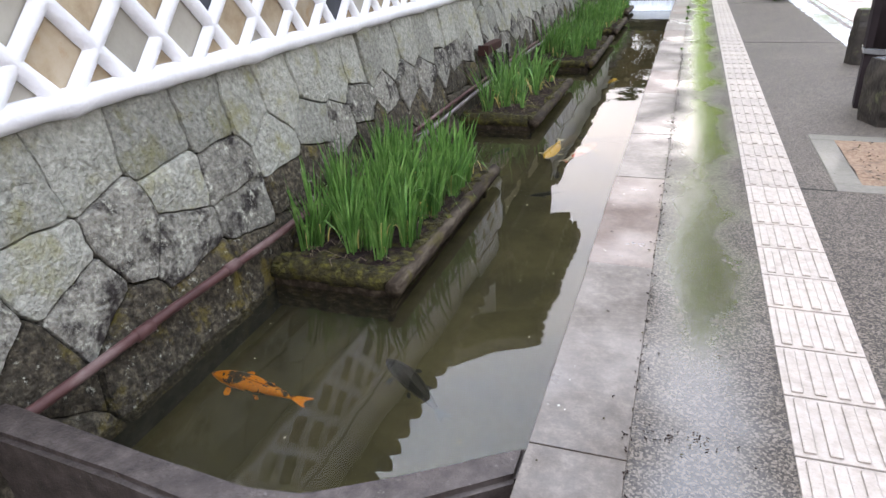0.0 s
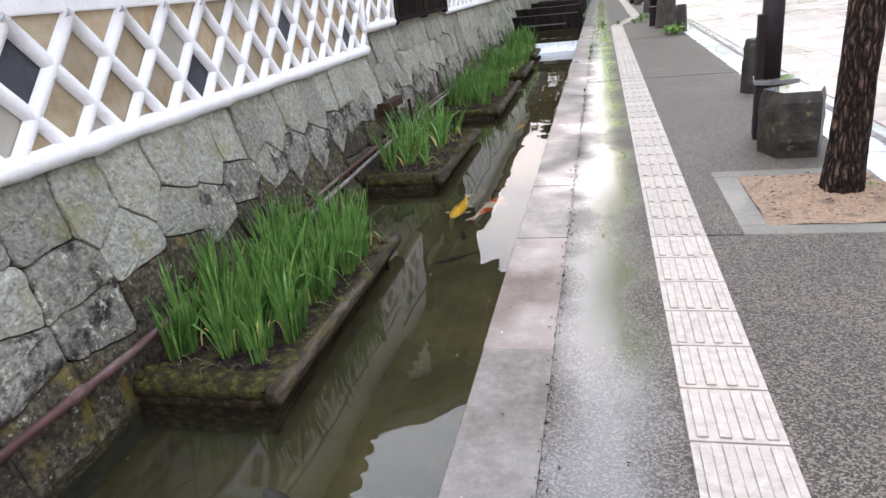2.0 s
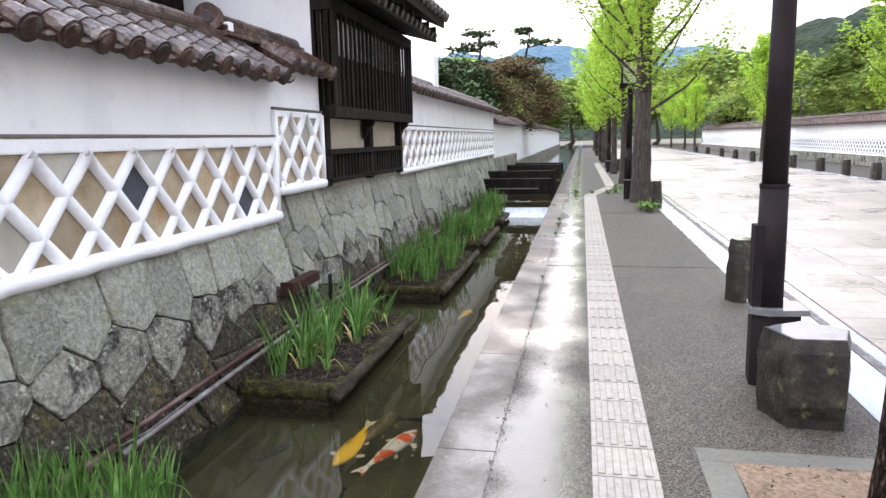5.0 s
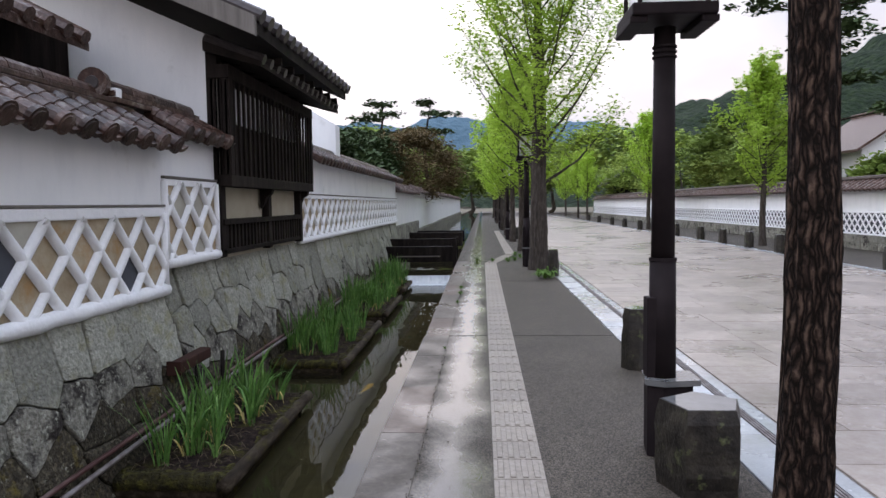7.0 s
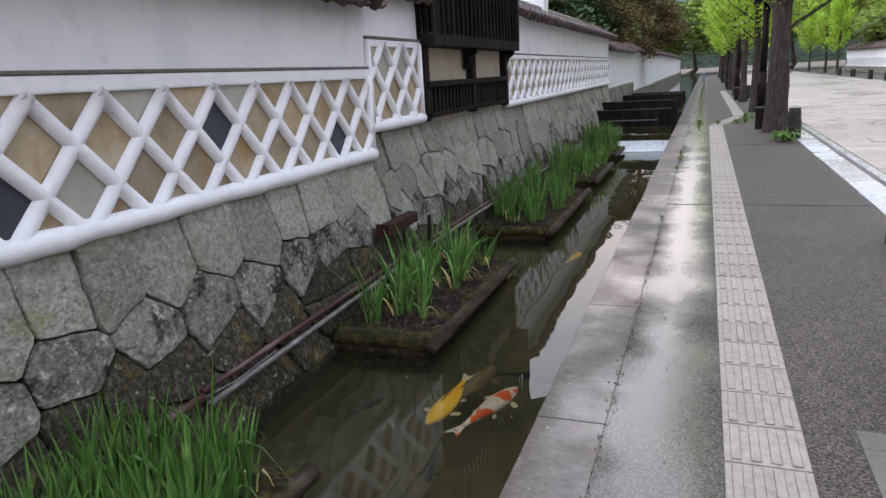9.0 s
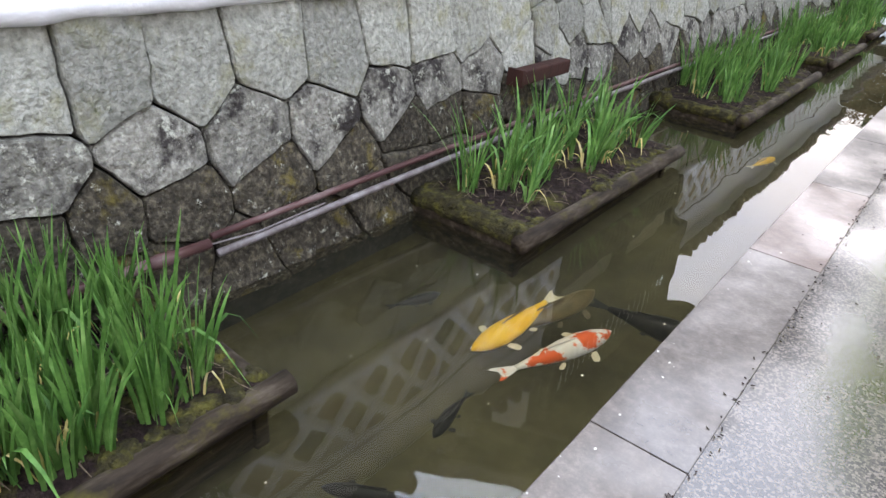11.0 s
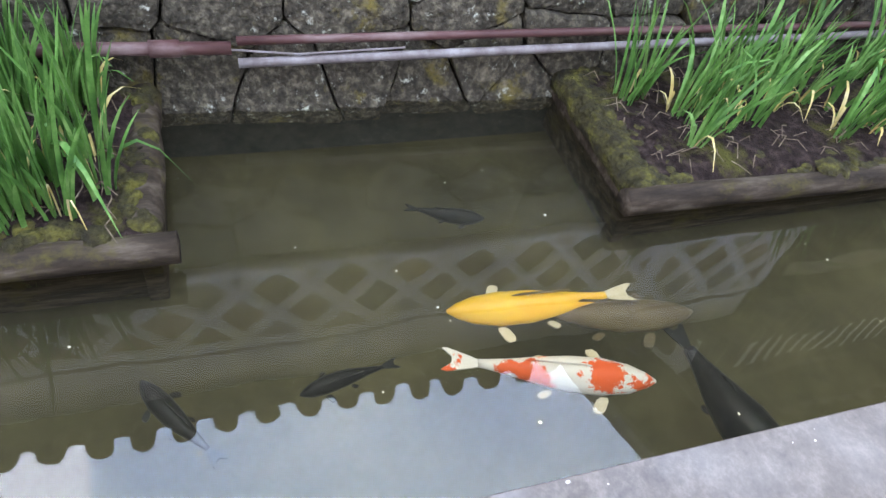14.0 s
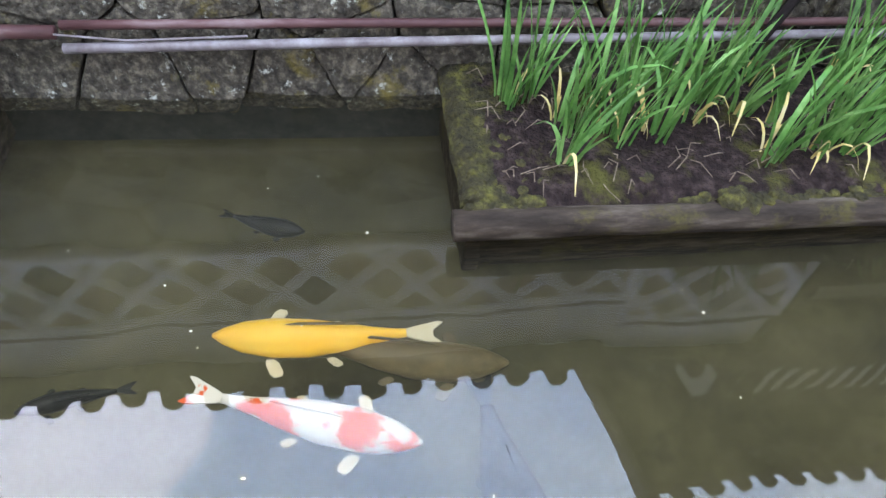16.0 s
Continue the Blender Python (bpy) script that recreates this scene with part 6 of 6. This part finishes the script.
def dark_gate():
    h = empty("gate_roof_house")
    tagged(h, "dark timber gatehouse with a steep tiled roof down the street", "house")
    x0, x1, y0, y1 = 12.3, 14.3, 66.0, 70.0
    part("wall", box(x0, x1, y0, y1, -0.9, 3.0), M_TIMBER, h)
    xm = (x0 + x1) / 2
    for a in ((x0 - 0.9, 3.1), (x1 + 0.9, 3.1)):
        part("roof", prism([a, (xm, 4.3), (xm, 4.55), (a[0], a[1] + 0.2)], y0 - 0.7, y1 + 0.7, "y"), M_KAWARA_DARK, h)
    part("ridge_tile", box(xm - 0.2, xm + 0.2, y0 - 0.8, y1 + 0.8, 4.4, 4.75, 0.05), M_KAWARA_DARK, h)
    part("gable", prism([(x0 - 0.3, 3.0), (x1 + 0.3, 3.0), (xm, 4.2)], y0 - 0.3, y0, "y"), M_TIMBER, h)


white_house()
dark_gate()
for k, (x, y, z, r, h) in enumerate(((-9, 96, 1, 6, 9), (-2, 104, 1, 6, 8), (4, 110, 1, 6, 9), (10, 104, 1, 6, 9), (16, 92, 1, 6, 10), (-14, 84, 1, 6, 9), (-10, 62, 1, 4, 6))):
    round_tree(x, y, z, r, h, 70 + k, M_GREENLEAF, 7000, 0.55, "dark green tree closing the end of the street")


def canal_gate():
    g = empty("canal_footbridge")
    tagged(g, "low dark timber boards bridging the canal above the weir", "footbridge")
    part("beam", box(-2.75, -0.80, 20.4, 20.62, -0.02, 0.40, 0.02), M_TIMBER, g)
    part("beam", box(-2.75, -0.80, 21.6, 21.8, 0.05, 0.55, 0.02), M_TIMBER, g)
    part("rail", box(-2.4, -1.2, 20.36, 20.40, 0.12, 0.15, 0.004), M_OLDBOARD, g)
    for y in (20.3, 21.5):
        part("post", box(-0.86, -0.76, y, y + 0.12, -0.3, 0.62, 0.01), M_TIMBER, g)
    c = empty("canal_footbridge")
    tagged(c, "second dark timber board bridge further up the canal", "footbridge")
    part("beam", box(-2.75, -0.80, 27.0, 27.25, 0.0, 0.5, 0.02), M_TIMBER, c)
    part("beam", box(-2.75, -0.80, 30.0, 30.25, 0.0, 0.45, 0.02), M_TIMBER, c)


canal_gate()


def weeds():
    rng = random.Random(23)
    meshes = []
    for k in range(3):
        vs, fs = [], []
        for b in range(26):
            a, l, h = rng.uniform(0, 6.28), rng.uniform(0.05, 0.2), rng.uniform(0.03, 0.14)
            w = rng.uniform(0.008, 0.02)
            s = Vector((-math.sin(a), math.cos(a), 0)) * w
            d = Vector((math.cos(a), math.sin(a), 0))
            i = len(vs)
            vs += [tuple(d * 0.01), tuple(d * l * 0.5 + s + Vector((0, 0, h))), tuple(d * l + Vector((0, 0, h * 0.6))), tuple(d * l * 0.5 - s + Vector((0, 0, h)))]
            fs.append((i, i + 1, i + 2, i + 3))
        me = bpy.data.meshes.new("weed_leaves")
        me.from_pydata(vs, [], fs)
        me.materials.append(M_GRASS)
        meshes.append(me)
    for k, (x, y, s) in enumerate(((1.2, 15.9, 1.5), (1.32, 16.05, 1.8), (1.1, 16.2, 1.3), (0.6, 19.9, 1.0), (0.2, 20.05, 0.8), (-0.2, 20.0, 0.9), (0.8, 20.3, 1.1), (1.0, 21.2, 1.0), (0.9, 22.0, 1.0), (1.28, 5.05, 0.35), (1.36, 4.9, 0.3), (-0.45, 12.6, 0.4), (-0.44, 13.6, 0.5), (-0.45, 14.4, 0.5), (-0.46, 9.3, 0.25))):
        w = new("weed_tuft", meshes[k % 3])
        w.matrix_basis = pose(x, y, 0.002, 0, 0, 40 * k) @ Matrix.Diagonal((s, s, s, 1))
        tagged(w, "low green weed tuft growing in a paving joint", "weed", "weeds in the joints")


weeds()


def hills():
    for nm, material, y, x0, x1, seed, fn, label in (
            ("hill_far", M_HILL_FAR, 900, -900, 500, 3, lambda x: 100 + 30 * math.exp(-((x + 220) / 110) ** 2) + 34 * math.exp(-((x + 40) / 80) ** 2) + 26 * math.exp(-((x - 140) / 90) ** 2), "distant wooded mountain, coloured blue for haze"),
            ("hill_right", M_HILL, 330, -20, 700, 9, lambda x: 14 + 66 * (1 / (1 + math.exp(-(x - 95) / 38))) + 45 * (1 / (1 + math.exp(-(x - 250) / 40))), "dark green wooded hill beyond the gardens")):
        vs, fs = [], []
        n, m = 260, 36
        for i in range(n + 1):
            x = x0 + (x1 - x0) * i / n
            top = fn(x) + 9 * noise.noise((x * 0.02, seed, 0)) + 4 * noise.noise((x * 0.08, seed, 4))
            for j in range(m + 1):
                u = j / m
                vs.append((x, y + 160 * u, -2 + top * math.sin(u * math.pi / 2) + 3 * noise.noise((x * 0.06, u * 6, seed)) + 2.6 * abs(noise.noise((x * 0.16, u * 22, seed))) + 1.6 * abs(noise.noise((x * 0.4, u * 40, seed)))))
        for i in range(n):
            for j in range(m):
                a = i * (m + 1) + j
                fs.append((a, a + m + 1, a + m + 2, a + 1))
        h = from_data(nm, vs, fs, material, None, smooth=True)
        tagged(h, label, "hill", "", "structure")


hills()


def joints_and_debris():
    j = empty("paving_joint")
    structure(j, "dark straight joints across the pavement", "joint")
    for x0, x1, y in ((0.302, 0.488, 4.115), (0.302, 1.455, 10.04), (-0.45, -0.002, 10.04), (0.302, 1.455, 15.6), (-0.45, 1.45, 20.19)):
        part("joint", box(x0, x1, y, y + 0.008, -0.01, 0.0035), M_JOINT, j)
    rng = random.Random(31)
    bm = bmesh.new()
    for k in range(420):
        u = rng.random()
        if u < 0.07:
            x, y = -0.32 + rng.gauss(0, 0.08), 1.68 + rng.gauss(0, 0.03)
        elif u < 0.7:
            x, y = -0.45 + rng.gauss(0, 0.012), rng.uniform(1.0, 9.0)
        else:
            x, y = rng.uniform(-0.7, 1.4), rng.uniform(0.5, 12.0)
        if -0.01 < x < 0.31:
            continue
        a, l = rng.uniform(0, 6.28), rng.uniform(0.003, 0.012)
        tube([(x, y, 0.004), (x + l * math.cos(a), y + l * math.sin(a), 0.006)], 0.0022, 4, True, bm)
    flakes = bmesh.new()
    for k in range(60):
        x, y = EDGE + 0.004 + abs(rng.gauss(0, 0.05)), rng.uniform(0.8, 11.0)
        r = rng.uniform(0.0015, 0.005)
        bmesh.ops.create_icosphere(flakes, subdivisions=1, radius=r, matrix=Matrix.Translation((x, y, 0.003)) @ Matrix.Diagonal((1, rng.uniform(0.6, 1.6), 0.15, 1)))
    f = link("lichen_flakes", flakes, M_TILE_PALE)
    tagged(f, "small pale lichen spots on the canal edging slabs", "lichen", "", "stuff")
    d = link("leaf_debris", bm, M_SOIL)
    tagged(d, "scattered dark leaf bits and grit on the wet pavement", "debris", "", "stuff")


joints_and_debris()

# pieces of floor, road and wall last
tactile_paving()
kerb_and_road()
for fn in build_later:
    fn()
